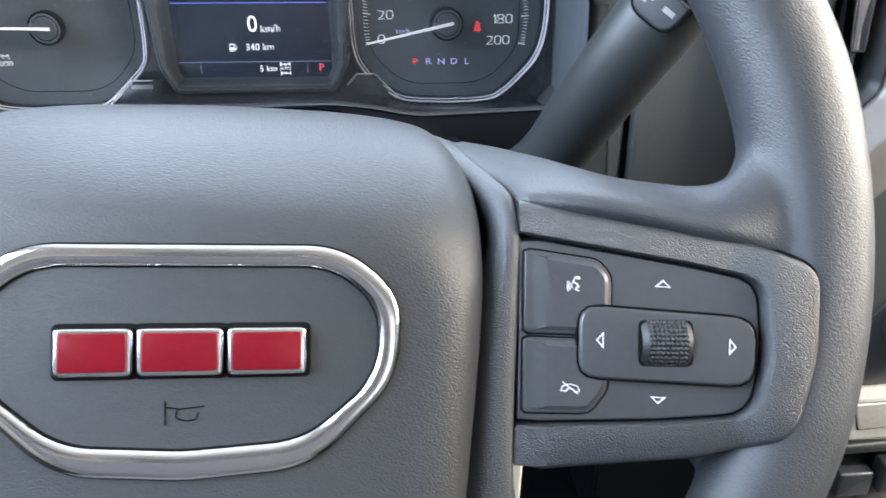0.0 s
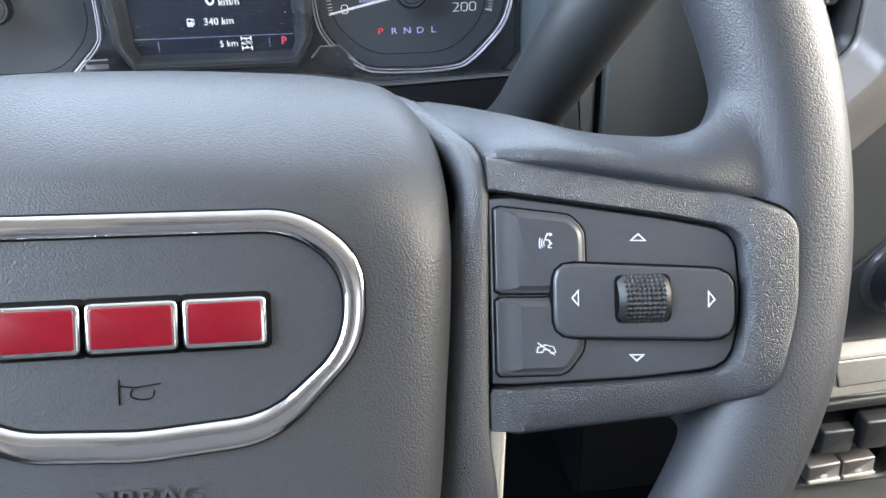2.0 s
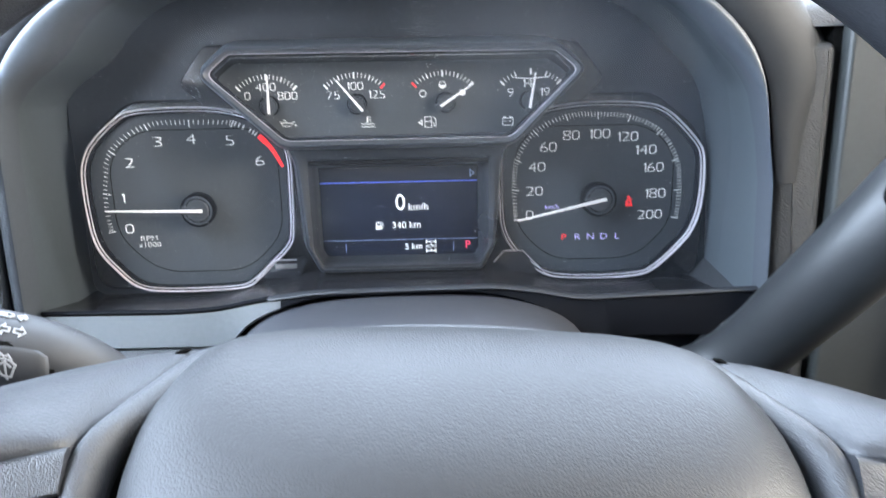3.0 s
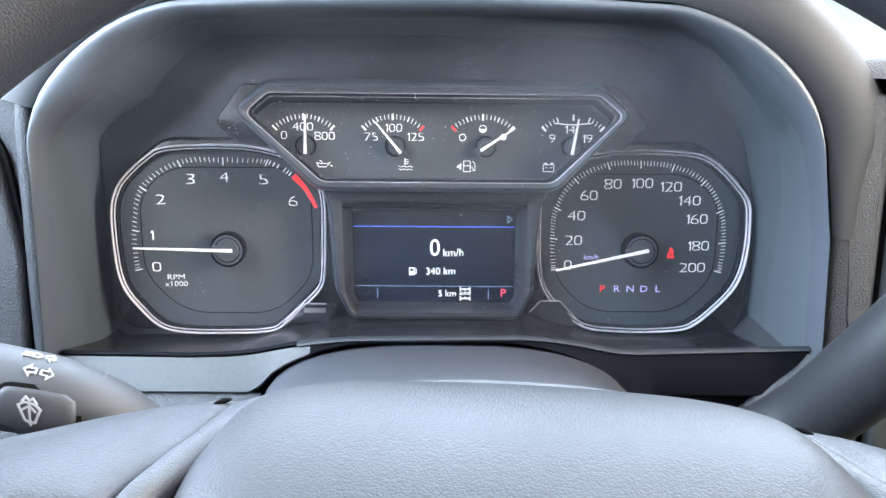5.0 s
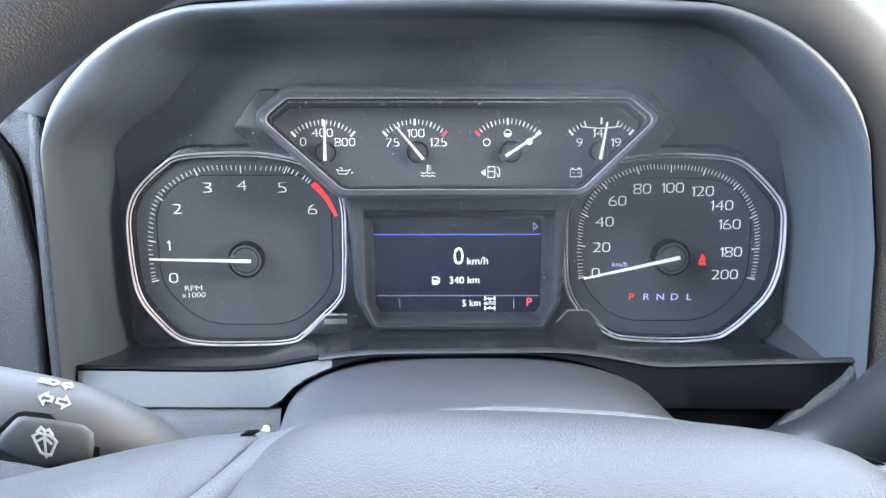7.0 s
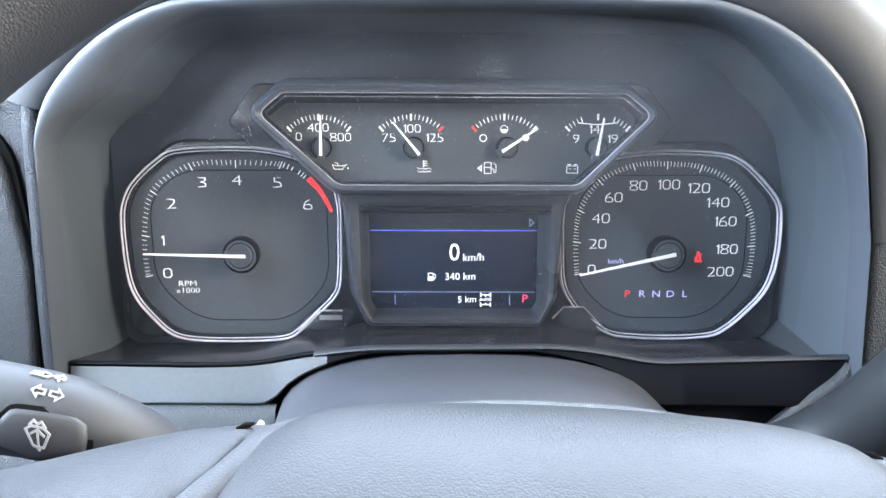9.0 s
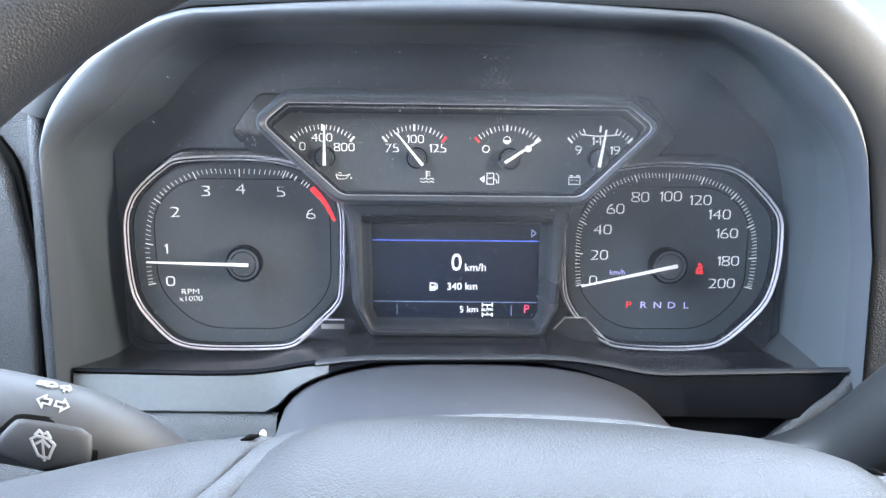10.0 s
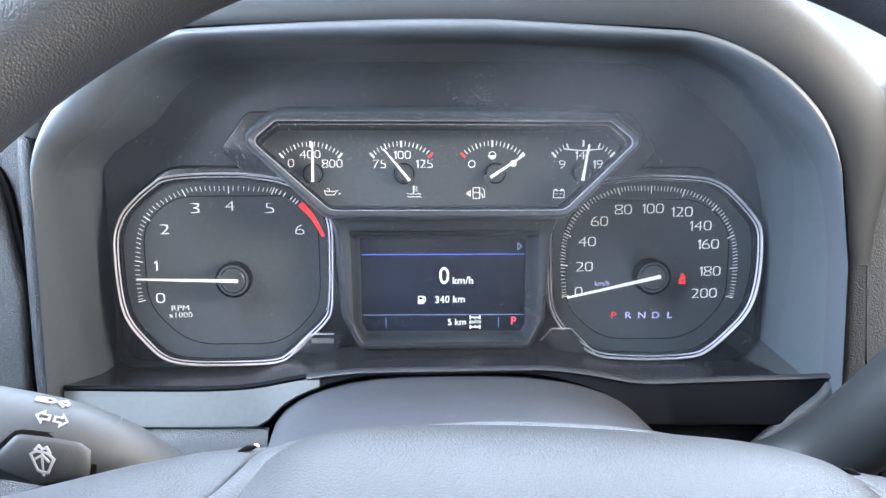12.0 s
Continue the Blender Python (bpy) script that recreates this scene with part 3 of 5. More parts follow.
def cwords(name, string, x, y, z, size, material, parent=None, **k):
    p = turned(x, y, z)
    ob = words(name, string, 0, 0, 0, size * (413 - p[2]) / (413 - z), material, parent or cluster, **k)
    ob.data.transform(Matrix.Translation(Vector(p) * 0.001) @ pose(0, 0, 0, 0, 5, 0))
    return ob


def numeral(string, x, y, z, size, parent, wide):
    """Squared-off dial figures: the built-in font's figures, each widened into its own box."""
    p = turned(x, y, z)
    size *= (413 - p[2]) / (413 - z)
    bm, at_x = bmesh.new(), 0.0
    for ch in string:
        if ch == "1":
            w, e = 0.30 * size, size / 2
            one = [(w - 0.145 * size, -e), (w, -e), (w, e), (w - 0.13 * size, e), (0, e - 0.15 * size), (0, e - 0.29 * size), (w - 0.145 * size, e - 0.19 * size)]
            loft([[(0.001 * (at_x + x), 0.001 * y, zz) for x, y in one] for zz in (0.0, 0.0001)], bm=bm)
            at_x += w + size * 0.15
            continue
        glyph = words("numeral", ch, 0, 0, 0, size, MARK, parent, bold=-0.026 * size)
        mesh = glyph.data
        lo = [min(v.co[j] for v in mesh.vertices) for j in (0, 1)]
        hi = [max(v.co[j] for v in mesh.vertices) for j in (0, 1)]
        w = size * wide * (1.06 if ch == "4" else 1.0)
        for v in mesh.vertices:
            a, b = (2 * (v.co[j] - lo[j]) / (hi[j] - lo[j]) - 1 for j in (0, 1))
            m = max(abs(a), abs(b), 1e-6)
            g = 1.0 if ch == "4" else min((math.hypot(a, b) / m) ** 0.75, 1 / m)
            v.co.x, v.co.y = 0.001 * (at_x + (a * g + 1) * w / 2), 0.001 * b * g * size / 2
        bm.from_mesh(mesh)
        bpy.data.objects.remove(glyph)
        bpy.data.meshes.remove(mesh)
        at_x += w + size * 0.15
    for v in bm.verts:
        v.co.x -= 0.0005 * (at_x - size * 0.15)
    mesh = bpy.data.meshes.new("numeral")
    bm.to_mesh(mesh)
    bm.free()
    mesh.transform(Matrix.Translation(Vector(p) * 0.001) @ pose(0, 0, 0, 0, 5, 0))
    mesh.materials.append(MARK)
    ob = new("numeral", mesh)
    ob.parent = parent


# back housing that fills the visor
house = rpoly([(-186, -22, 10), (188, -22, 10), (188, 150, 60), (-186, 150, 60)], 10)
cpart("housing", prism(house, -14, -8, 0.5), VISOR, label="matt black housing")
shoulder = [(-182, -18, 14), (-60, -18, 20), (-48, -8, 10), (60, -8, 10), (70, -18, 20), (181, -18, 14), (184, 66, 44), (150, 93, 24), (60, 93, 5), (-60, 94.5, 5), (-150, 94.5, 24), (-184, 66, 44)]
cpart("mask", prism(rpoly(shoulder, 6), -12, -4.6, 2.0), GLOSS, label="gloss black mask")


TACH_EDGE = [(-179, 52), (-175.4, 65), (-169, 73.6), (-158, 83), (-148, 88.2), (-124, 89.8), (-100, 89), (-80.5, 84.4), (-67, 75.5), (-60.4, 63), (-60, 40), (-61.2, 16), (-64.8, 7.6), (-73.2, -0.8), (-84, -11), (-93, -15.8), (-115, -17.1), (-142, -16.8), (-156, -13.4), (-166.2, -3.8), (-175.2, 9), (-178.6, 25)]
SPEED_EDGE = [(177.8, 50), (176.6, 59), (172.8, 65.6), (163.4, 75.8), (154.4, 83), (144, 86.6), (124, 87.9), (105, 87.6), (86, 84.6), (72.8, 78), (64, 69), (60.8, 58), (60.6, 40), (62, 17.5), (67.6, 5.2), (78, -5.4), (88, -11.8), (99, -13.9), (122, -14.7), (143, -13.3), (152, -9.4), (161.8, -0.6), (171.2, 10.4), (175.8, 21.4), (177.8, 35)]


def dial_outline(s, cx, grow=0.0):
    pts = closed_curve(TACH_EDGE if s < 0 else SPEED_EDGE, 5)
    return offset(pts, grow) if grow else pts


def tick_run(stops, minor, hub, length, width, z, skip=()):
    """Marks between the stops of a dial, each pointing at the hub."""
    path = smooth_path(stops, minor)
    bm = bmesh.new()
    for i, p in enumerate(path):
        if i in skip:
            continue
        major = i % minor == 0
        p, h = Vector(p), Vector(hub)
        d = (h - p).normalized()
        ln = length * (1.6 if major else 1.0)
        stroke([tuple(p - d * length * 0.5), tuple(p - d * length * 0.5 + d * ln)], width * (1.8 if major else 1.0), z, bm=bm)
    return bm


def needle(hub, tip, tail, z, wide, parent, cap_r):
    h, t = Vector(hub), Vector(tip)
    d = (t - h).normalized()
    n = Vector((-d.y, d.x))
    a, b = h - d * tail, t
    w0, w1 = wide * 1.15, wide * 0.55
    q = [a + n * w0 / 2, a - n * w0 / 2, b - n * w1 / 2, b + n * w1 / 2]
    bm = loft([[(v.x, v.y, zz) for v in q] for zz in (z, z + 0.9)])
    nd = cpart("needle", bm, NEEDLE, parent, "white pointer needle")
    k = 28
    for name, material, r, zz0, zz1 in (("needle_cap", DEEP, cap_r * 1.08, 0.5, z - 1.2), ("cap_top", FRAME, cap_r * 0.72, z - 1.2, z - 0.2)):
        turn = [(math.cos(i * math.tau / k), math.sin(i * math.tau / k)) for i in range(k)]
        cpart(name, loft([[(h.x + rr * c, h.y + rr * q, zz) for c, q in turn] for rr, zz in ((r, zz0), (r, zz1 - 0.6), (r * 0.9, zz1))]), material, parent, "black pointer cap" if r > cap_r else "grey top of the cap")
    disc = lambda r: [(h.x + r * math.cos(i * math.tau / 40), h.y + r * math.sin(i * math.tau / 40)) for i in range(40)]
    cpart("cap_ring", ring(disc(cap_r * 0.93), disc(cap_r * 0.78), z - 2.2, z - 0.9, 0.35), LIP, parent, "satin ring round the cap")
    s = cap_r * 0.95
    bar = [h - d * (tail + 2.6) + n * wide * 1.5, h - d * (tail + 2.6) - n * wide * 1.5, h + d * s - n * wide * 1.5, h + d * s + n * wide * 1.5]
    cpart("needle_shroud", loft([[(v.x, v.y, zz) for v in bar] for zz in (z - 1.6, z - 0.05)]), FRAME, parent)
    return nd


def build_dial(s, cx, label):
    o = dial_outline(s, cx)
    dial = cpart("dial", prism(offset(o, -2), -9, -3.3, 0.3), FACE_EDGE, label=label)
    ring_parts = ((1.1, 0.1, 3.0), (-0.8, -1.5, 2.2))
    for out, ins, z in ring_parts:
        cpart("dial_ring", loft([at(offset(o, out), -4), at(offset(o, out), z - 0.5), at(offset(o, out - 0.35), z), at(offset(o, ins + 0.35), z), at(offset(o, ins), z - 0.5), at(offset(o, ins), -1)], caps=(False, False)), RING, dial, "thin bright chrome ring", smooth=70)
    cpart("dial_wall", loft([at(offset(o, 0.6), 1.2), at(offset(o, -1.2), 1.2), at(offset(o, -2.4), 1.0), *[at([(cx + (x - cx) * q, 31 + (y - 31) * q) for x, y in o], z) for q, z in ((0.96, -3.05), (0.95, -3.5))]], caps=(False, False)), WALL, dial, "polished black dial wall", smooth=50)
    # dark channel between ring and face
    k = 1.0 if s < 0 else 0.94
    f = rpoly([(cx + s * x * k, 31 + y * k, r * k) for x, y, r in ((-48.6, 34, 30), (-36, 46.5, 30), (30, 46.5, 30), (48.6, 31, 30), (48.6, -15, 30), (27, -37.6, 34), (-27, -37.6, 34), (-48.6, -15, 30))], 9)
    cpart("dial_groove", prism(offset(f, 0.55), -4.0, -3.2, 0.05), BLACK, dial)
    cpart("dial_face", prism(f, -4.0, -2.9, 0.3), FACE, dial, "matt dark grey dial face")
    return dial


tach = build_dial(-1, -116, "rev counter dial in white print")
T_STOPS = [(-168.8, 18.3), (-169.0, 41.4), (-162.7, 65.9), (-141.1, 80.3), (-116, 81.9), (-91.1, 81.2), (-72.0, 69.0)]
cpart("tick_marks", tick_run(T_STOPS[:6], 10, (-116, 31), 2.5, 0.28, -2.8), MARK, tach)
part_red = bmesh.new()
red_path = smooth_path([(-76.0, 72.6), (-70.0, 65.8), (-64.6, 55.6)], 8)
for k, (a, b) in enumerate(zip(red_path, red_path[1:])):
    if k != 6:
        stroke([a, b], 3.0 - 0.09 * k, -2.7, bm=part_red)
cpart("red_zone", part_red, RED_MARK, tach, "red line segment")
cpart("tick_marks", tick_run([(-91.1, 81.2), (-83.2, 77.6), (-77.6, 73.6)], 4, (-116, 31), 2.4, 0.5, -2.8, (0, 4, 8)), MARK, tach)
for string, x, y in (("0", -157.6, 20.3), ("1", -158.8, 38.8), ("2", -152.7, 59.4), ("3", -135.2, 71.2), ("4", -115.8, 72.4), ("5", -93.8, 71.1), ("6", -77.5, 59.0)):
    numeral(string, x, y, -2.7, 5.4, tach, 0.90)
cwords("dial_lettering", "RPM", -146.8, 14.2, -2.7, 3.1, MARK, tach, wide=1.25, bold=-0.07)
cwords("dial_lettering", "x1000", -146.8, 10.2, -2.7, 3.1, MARK, tach, wide=1.2, bold=-0.07)
needle((-114.2, 32.2), (-166.6, 33.3), 3.0, 8.0, 1.5, tach, 9.2)

speedo = build_dial(1, 116.5, "speedometer dial in white print")
S_STOPS = [(70.7, 20.1), (69.6, 38.3), (71.3, 55.7), (81.5, 71.8), (99.4, 80.3), (117.6, 81.2), (135.9, 79.4), (153.6, 70.9), (163.9, 54.5), (166.5, 36.3), (165.2, 19.3)]
cpart("tick_marks", tick_run(S_STOPS, 10, (118.5, 31), 2.5, 0.28, -2.8), MARK, speedo)
for string, x, y in (("0", 78.8, 23.0), ("20", 81.6, 37.4), ("40", 82.8, 51.6), ("60", 89.4, 63.1), ("80", 102.5, 69.6), ("100", 119.0, 70.1), ("120", 135.2, 68.2), ("140", 146.0, 60.4), ("160", 150.8, 50.0), ("180", 152.6, 34.6), ("200", 149.8, 21.9)):
    numeral(string, x, y, -2.7, 5.3, speedo, 0.84)
cwords("dial_lettering", "km/h", 92.0, 27.6, -2.7, 2.7, VIOLET, speedo, wide=1.15)
for string, x, m in (("P", 99.0, RED_MARK), ("R", 107.2, VIOLET), ("N", 115.1, VIOLET), ("D", 122.9, VIOLET), ("L", 130.8, VIOLET)):
    cwords("gear_letter", string, x, 9.0, -2.7, 3.7, m, speedo, wide=1.25, bold=0.0)
belt = blob(137.0, 32.4, 0.95, -2.7)
stroke([(135.6, 27.6), (136.2, 30.6), (137.9, 30.6), (138.6, 27.6)], 1.0, -2.7, bm=belt)
stroke([(135.4, 29.4), (138.8, 31.6)], 0.6, -2.65, bm=belt)
stroke([(136.2, 28.0), (138.2, 28.0)], 1.4, -2.7, bm=belt)
cpart("warning_light", belt, RED_MARK, speedo, "red seat belt warning light")
needle((117.2, 33.0), (69.6, 22.2), 3.5, 8.0, 1.65, speedo, 9.2)

# raised panel with the four small gauges
TOP_OUT = [(-101, 109, 5), (-86, 121.6, 7), (86, 120.6, 7), (101, 108, 5), (64, 69.8, 12), (-60, 70.0, 12)]
TOP_IN = [(-96.6, 108.6, 4), (-84.4, 118.4, 5), (84.6, 117.4, 5), (97.0, 107.4, 4), (62, 73.2, 9), (-58, 73.4, 9)]
TOP_FACE = [(-97, 105.2, 4), (-86, 113.6, 4), (87, 112.8, 4), (98.4, 104.4, 4), (64.4, 72.4, 8), (-61, 72.6, 8)]
o, i, f = rpoly(TOP_OUT, 7), rpoly(TOP_IN, 7), rpoly(TOP_FACE, 7)
# dark sheet standing in for the shadow the gauge panel throws behind it
foot = rpoly([(-120, 103, 5), (-104, 124, 8), (104, 123, 8), (121, 102, 5), (80, 60, 5), (-76, 60, 5)], 5)
cpart("gauge_shade", prism(foot, -8, -3.4, 1.0), GLOSS, label="dark sheet for the shadow round the gauge panel")
gauges = cpart("gauge_panel", loft([at(offset(o, 5.0), -6), at(offset(o, 3.0), 18), at(offset(o, 1.0), 27), at(o, 29.5), at(offset(o, -1.0), 30.2), at(offset(i, 1.0), 28.8), at(offset(i, 0.5), 28.0)], caps=(False, False)), FRAME, label="raised satin black gauge panel")
cpart("gauge_trim", loft([at(offset(i, 0.50), 27.6), at(offset(i, 0.45), 29.0), at(offset(i, 0.30), 29.2), at(offset(i, 0.15), 29.0), at(offset(i, 0.10), 27.4)], caps=(False, False)), RING, gauges, "thin chrome outline")
cpart("gauge_wall", loft([at(offset(i, 0.0), 28.0), at(offset(i, -0.5), 27.6), at(offset(i, -1.0), 26.6), at(offset(i, -1.3), 25.0), at(offset(f, 0.6), 8), at(f, 4.6)], caps=(False, False)), WALL, gauges, "gloss black sloping wall", smooth=70)
# chrome line added along the upper wall for the glints on its edge
brow = [p for p in offset(i, -1.6) if p[1] > 96]
brow = brow[next(k for k in range(len(brow)) if brow[k][0] < -80):] + brow[:next(k for k in range(len(brow)) if brow[k][0] < -80)] if brow[0][0] > 0 else brow
cpart("gauge_glint", stroke(brow, 0.35, 24.4, thick=0.6), CHROME, gauges, "thin bright line added for the glint of the wall")
cpart("gauge_face", prism(offset(f, 1.5), 2.0, 5.0, 0.05), FACE, gauges, "matt dark grey gauge face")
for gx, tip, tail, texts, red in ((-69.2, (0.8, 17.0), 4.0, (("0", -10.8, 6.2), ("400", -0.4, 10.9), ("800", 11.4, 5.9)), ()),
                                  (-20.6, (-10.4, 13.4), 4.6, (("75", -11.8, 5.6), ("100", 0.6, 10.4), ("125", 12.4, 5.6)), (16,)),
                                  (28.3, (15.6, 10.2), 3.6, (), (0,)),
                                  (77.2, (0.6, 15.4), 4.0, (("9", -11.2, 5.0), ("14", -1.6, 9.9), ("19", 8.0, 5.0)), ())):
    gz = 90.0
    hub_at = (gx + (1.2 if gx < 70 else -1.0), gz + 0.6)
    marks, reds = bmesh.new(), bmesh.new()
    for k in range(17):
        a = radians(-42 + 84 * k / 16)
        p = Vector((gx + 23.7 * math.sin(a), gz - 7.3 + 23.7 * math.cos(a)))
        d = Vector((math.sin(a), math.cos(a)))
        big = k in (0, 8, 16)
        if not big and gx > 70 and 4 < k < 12:
            continue
        stroke([tuple(p - d * (1.6 if big else 1.2)), tuple(p + d * 1.2)], 1.1 if big else (0.65 if k % 4 == 0 else 0.38), 5.1, bm=reds if k in red else marks)
    if gx > 70:
        stroke(smooth_path([(gx - 9.6, gz + 13.2), (gx - 0.6, gz + 12.4), (gx + 9.4, gz + 13.2)], 4), 0.6, 5.1, bm=marks)
    cpart("tick_marks", marks, MARK, gauges)
    if red:
        cpart("red_zone", reds, RED_MARK, gauges)
    else:
        reds.free()
    for string, x, y in texts:
        numeral(string, gx + x, gz + y, 5.2, 4.2, gauges, 0.76)
    needle(hub_at, (gx + 0.8 + tip[0], gz + 0.4 + tip[1]), tail, 11.0, 1.35, gauges, 5.2)
fuel = blob(38.5, 95.9, 1.7, 11.0, 0.9)
cpart("needle_bulb", fuel, NEEDLE, gauges)
disc = lambda x, y, r: [(x + r * math.cos(k * math.tau / 24), y + r * math.sin(k * math.tau / 24)) for k in range(24)]
cpart("half_mark", ring(disc(28.3, 100.0, 2.1), disc(28.3, 100.0, 1.7), 5.0, 5.25, 0.05), MARK, gauges, "half-full tank mark")
cpart("half_mark", prism([(28.3 + 1.75 * math.cos(math.pi * (1 + k / 12)), 100.0 + 1.75 * math.sin(math.pi * (1 + k / 12))) for k in range(13)], 5.0, 5.2, 0.02), MARK, gauges)
empty = ring([(17.3 + 2.0 * math.cos(k * math.tau / 24), 95.4 + 2.0 * math.sin(k * math.tau / 24)) for k in range(24)], [(17.3 + 1.55 * math.cos(k * math.tau / 24), 95.4 + 1.55 * math.sin(k * math.tau / 24)) for k in range(24)], 5.0, 5.25, 0.05)
cpart("empty_mark", empty, MARK, gauges, "empty tank mark")
# printed symbols under the gauges
def symbol(lines, width=0.5, dots=(), parent=None, z=5.1, material=None, name="gauge_symbol"):
    bm = bmesh.new()
    for l, closed, w in lines:
        stroke(l, (w or width) * 0.74, z, closed, bm=bm)
    for x, y, r in dots:
        blob(x, y, r, z, bm=bm)
    cpart(name, bm, material or MARK, parent or gauges, "white printed symbol")


symbol([([(-62.6, 81.4), (-61.6, 79.0), (-57.4, 79.0), (-55.0, 81.6), (-57.2, 80.8), (-60.8, 80.9)], True, 0), ([(-59.8, 81.0), (-59.8, 82.2), (-61.0, 82.4)], False, 0.45)], dots=[(-54.4, 79.6, 0.45)])
symbol([([(-14.2, 83.6), (-14.2, 80.2)], False, 0.7)] + [([(-14.0, 83.2 - k * 1.1), (-12.2, 83.2 - k * 1.1)], False, 0.4) for k in range(3)] + [([(-17.6 + k * 1.5, y + 0.35 * (-1) ** k) for k in range(6)], False, 0.4) for y in (79.4, 77.8)])
symbol([([(18.0, 82.6), (18.0, 76.8), (21.6, 76.8), (21.6, 82.6)], True, 0), ([(18.4, 80.0), (21.2, 80.0)], False, 0), ([(21.8, 79.6), (23.0, 79.0), (23.2, 77.4), (24.2, 77.4), (24.2, 81.2), (22.8, 82.6)], False, 0.45), ([(16.4, 80.8), (16.4, 78.2), (14.6, 79.5)], True, 0.8)])
symbol([([(61.6, 77.0), (67.4, 77.0), (67.4, 80.8), (61.6, 80.8)], True, 0)] + [([(x - 0.7, 81.5), (x + 0.7, 81.5)], False, 0.8) for x in (62.8, 66.2)] + [([(62.6, 79.2), (63.8, 79.2)], False, 0.35), ([(65.2, 79.2), (66.4, 79.2)], False, 0.35)])

# display between the dials
display = cpart("display", prism(rect(-45, 0, 47.6, 55.5, 1.0), -6, -0.6, 0.1), GLOSS, label="colour driver display showing speed and range")
cpart("display_panel", prism(rect(-43.8, 1.3, 47.9, 53.8, 0.6), -2, -0.2, 0.05), PANEL_GLOW, display)
dis_o = rpoly([(-62, 72.5, 3), (66, 72.5, 3), (60, 58, 20), (57, 10, 10), (49, -6.2, 6), (-45.5, -6.2, 6), (-53.5, 10, 10), (-56.5, 58, 20)], 6)
dis_m = rpoly([(-49.0, 60.5, 1.5), (52.6, 60.5, 1.5), (52.6, 57.5, 2), (52.0, 9, 8), (47, -1.6, 4), (-43.4, -1.6, 4), (-48.4, 9, 8), (-49.0, 57.5, 2)], 6)
dis_i = rpoly([(-43.9, 54.4, 0.8), (48.1, 54.4, 0.8), (48.1, 53, 1), (48.1, 6, 3), (45.5, 1.2, 2), (-41.3, 1.2, 2), (-43.9, 6, 3), (-43.9, 53, 1)], 6)
cpart("display_frame", loft([at(offset(dis_o, 2), -4), at(dis_o, 9), at(offset(dis_o, -1.2), 12.6), at(offset(dis_o, -3.0), 13.6), at(offset(dis_m, 1.5), 13.0), at(dis_m, 12.2), at(offset(dis_i, 2.2), 4.0), at(dis_i, 0.0), at(dis_i, -2)], caps=(False, False)), TRIM, display, "satin grey recessed frame")
cpart("frame_slot", prism(rect(-48.5, 57.6, 52.0, 60.0, 0.6), 11.5, 13.2, 0.1), BLACK, display)
ln = stroke([(-43.2, 45.2), (47.3, 45.2)], 0.5, -0.1)
cpart("display_rule", ln, GLOW_BLUE, display)
fine = stroke([(-43.2, 10.6), (47.3, 10.6)], 0.22, -0.1)
for x in (-30.4, 33.2):
    stroke([(x, 3.4), (x, 8.8)], 0.24, -0.1, bm=fine)
cpart("display_rule", fine, GLOW_LINE, display)
cwords("display_text", "0", 2.6, 32.6, -0.1, 9.6, GLOW_TEXT, display, wide=0.92, bold=-0.05)
cwords("display_text", "km/h", 7.0, 30.0, -0.1, 4.2, GLOW_TEXT, display, align="LEFT", bold=-0.05)
cwords("display_text", "340 km", 5.8, 19.3, -0.1, 4.0, GLOW_TEXT, display, bold=-0.05)
cwords("display_text", "5 km", 9.6, 6.2, -0.1, 3.7, GLOW_TEXT, display, bold=-0.05)
cwords("display_text", "P", 41.6, 6.6, -0.1, 4.6, GLOW_RED, display)
symbol([([(-11.9, 21.2), (-11.9, 17.2), (-9.3, 17.2), (-9.3, 21.2)], True, 0), ([(-11.6, 18.6), (-9.6, 18.6)], False, 1.8), ([(-9.0, 18.2), (-8.2, 18.0), (-8.0, 20.2), (-8.8, 21.0)], False, 0.4)], 0.5, (), display, -0.1, GLOW_TEXT, "display_symbol")
symbol([([(17.2, y), (22.6, y)], False, 0.6) for y in (9.0, 3.4)] + [([(x, y - 1.0), (x, y + 1.0)], False, 0.8) for x in (17.2, 22.6) for y in (9.0, 3.4)] + [([(19.9, 8.6), (19.9, 7.8)], False, 0.6), ([(19.9, 3.8), (19.9, 4.6)], False, 0.6)], 0.5, (), display, -0.1, GLOW_TEXT, "display_symbol")
cwords("display_text", "AUTO", 19.9, 6.2, -0.1, 1.7, GLOW_TEXT, display)
cpart("display_arrow", stroke([(43.6, 51.6), (43.6, 47.6), (45.9, 49.6)], 0.4, -0.1, True), GLOW_LINE, display)

# small maker's plate as a plain bar, with its bright outlines
plate = cpart("maker_plate", prism(rpoly([(-82, -11.0, 2), (-59, -11.0, 2), (-53, 0.5, 2), (-71, 0.5, 2)], 4), -3, 3.4, 0.6), GLOSS, label="gloss black corner plate")
cpart("plate_bar", prism(rect(-72.8, -4.7, -60.0, -1.9, 0.4), 3.3, 3.7, 0.1), SATIN, plate, "plain pale bar")
cpart("plate_line", stroke([(-84.5, -11.0), (-72.6, 0.6), (-60.0, 0.6)], 0.6, 3.0, thick=0.6), RING, plate)
plate_r = cpart("corner_plate", prism(rpoly([(84, -12.5, 2), (64, -9.0, 2), (57, 2.5, 2), (74, 2.5, 2)], 4), -3, 3.4, 0.6), GLOSS, label="gloss black corner plate")
cpart("plate_line", stroke([(56.5, -3.5), (62.5, 3.2), (73.5, 3.2), (88, -12.0)], 0.6, 3.0, thick=0.6), RING, plate_r)


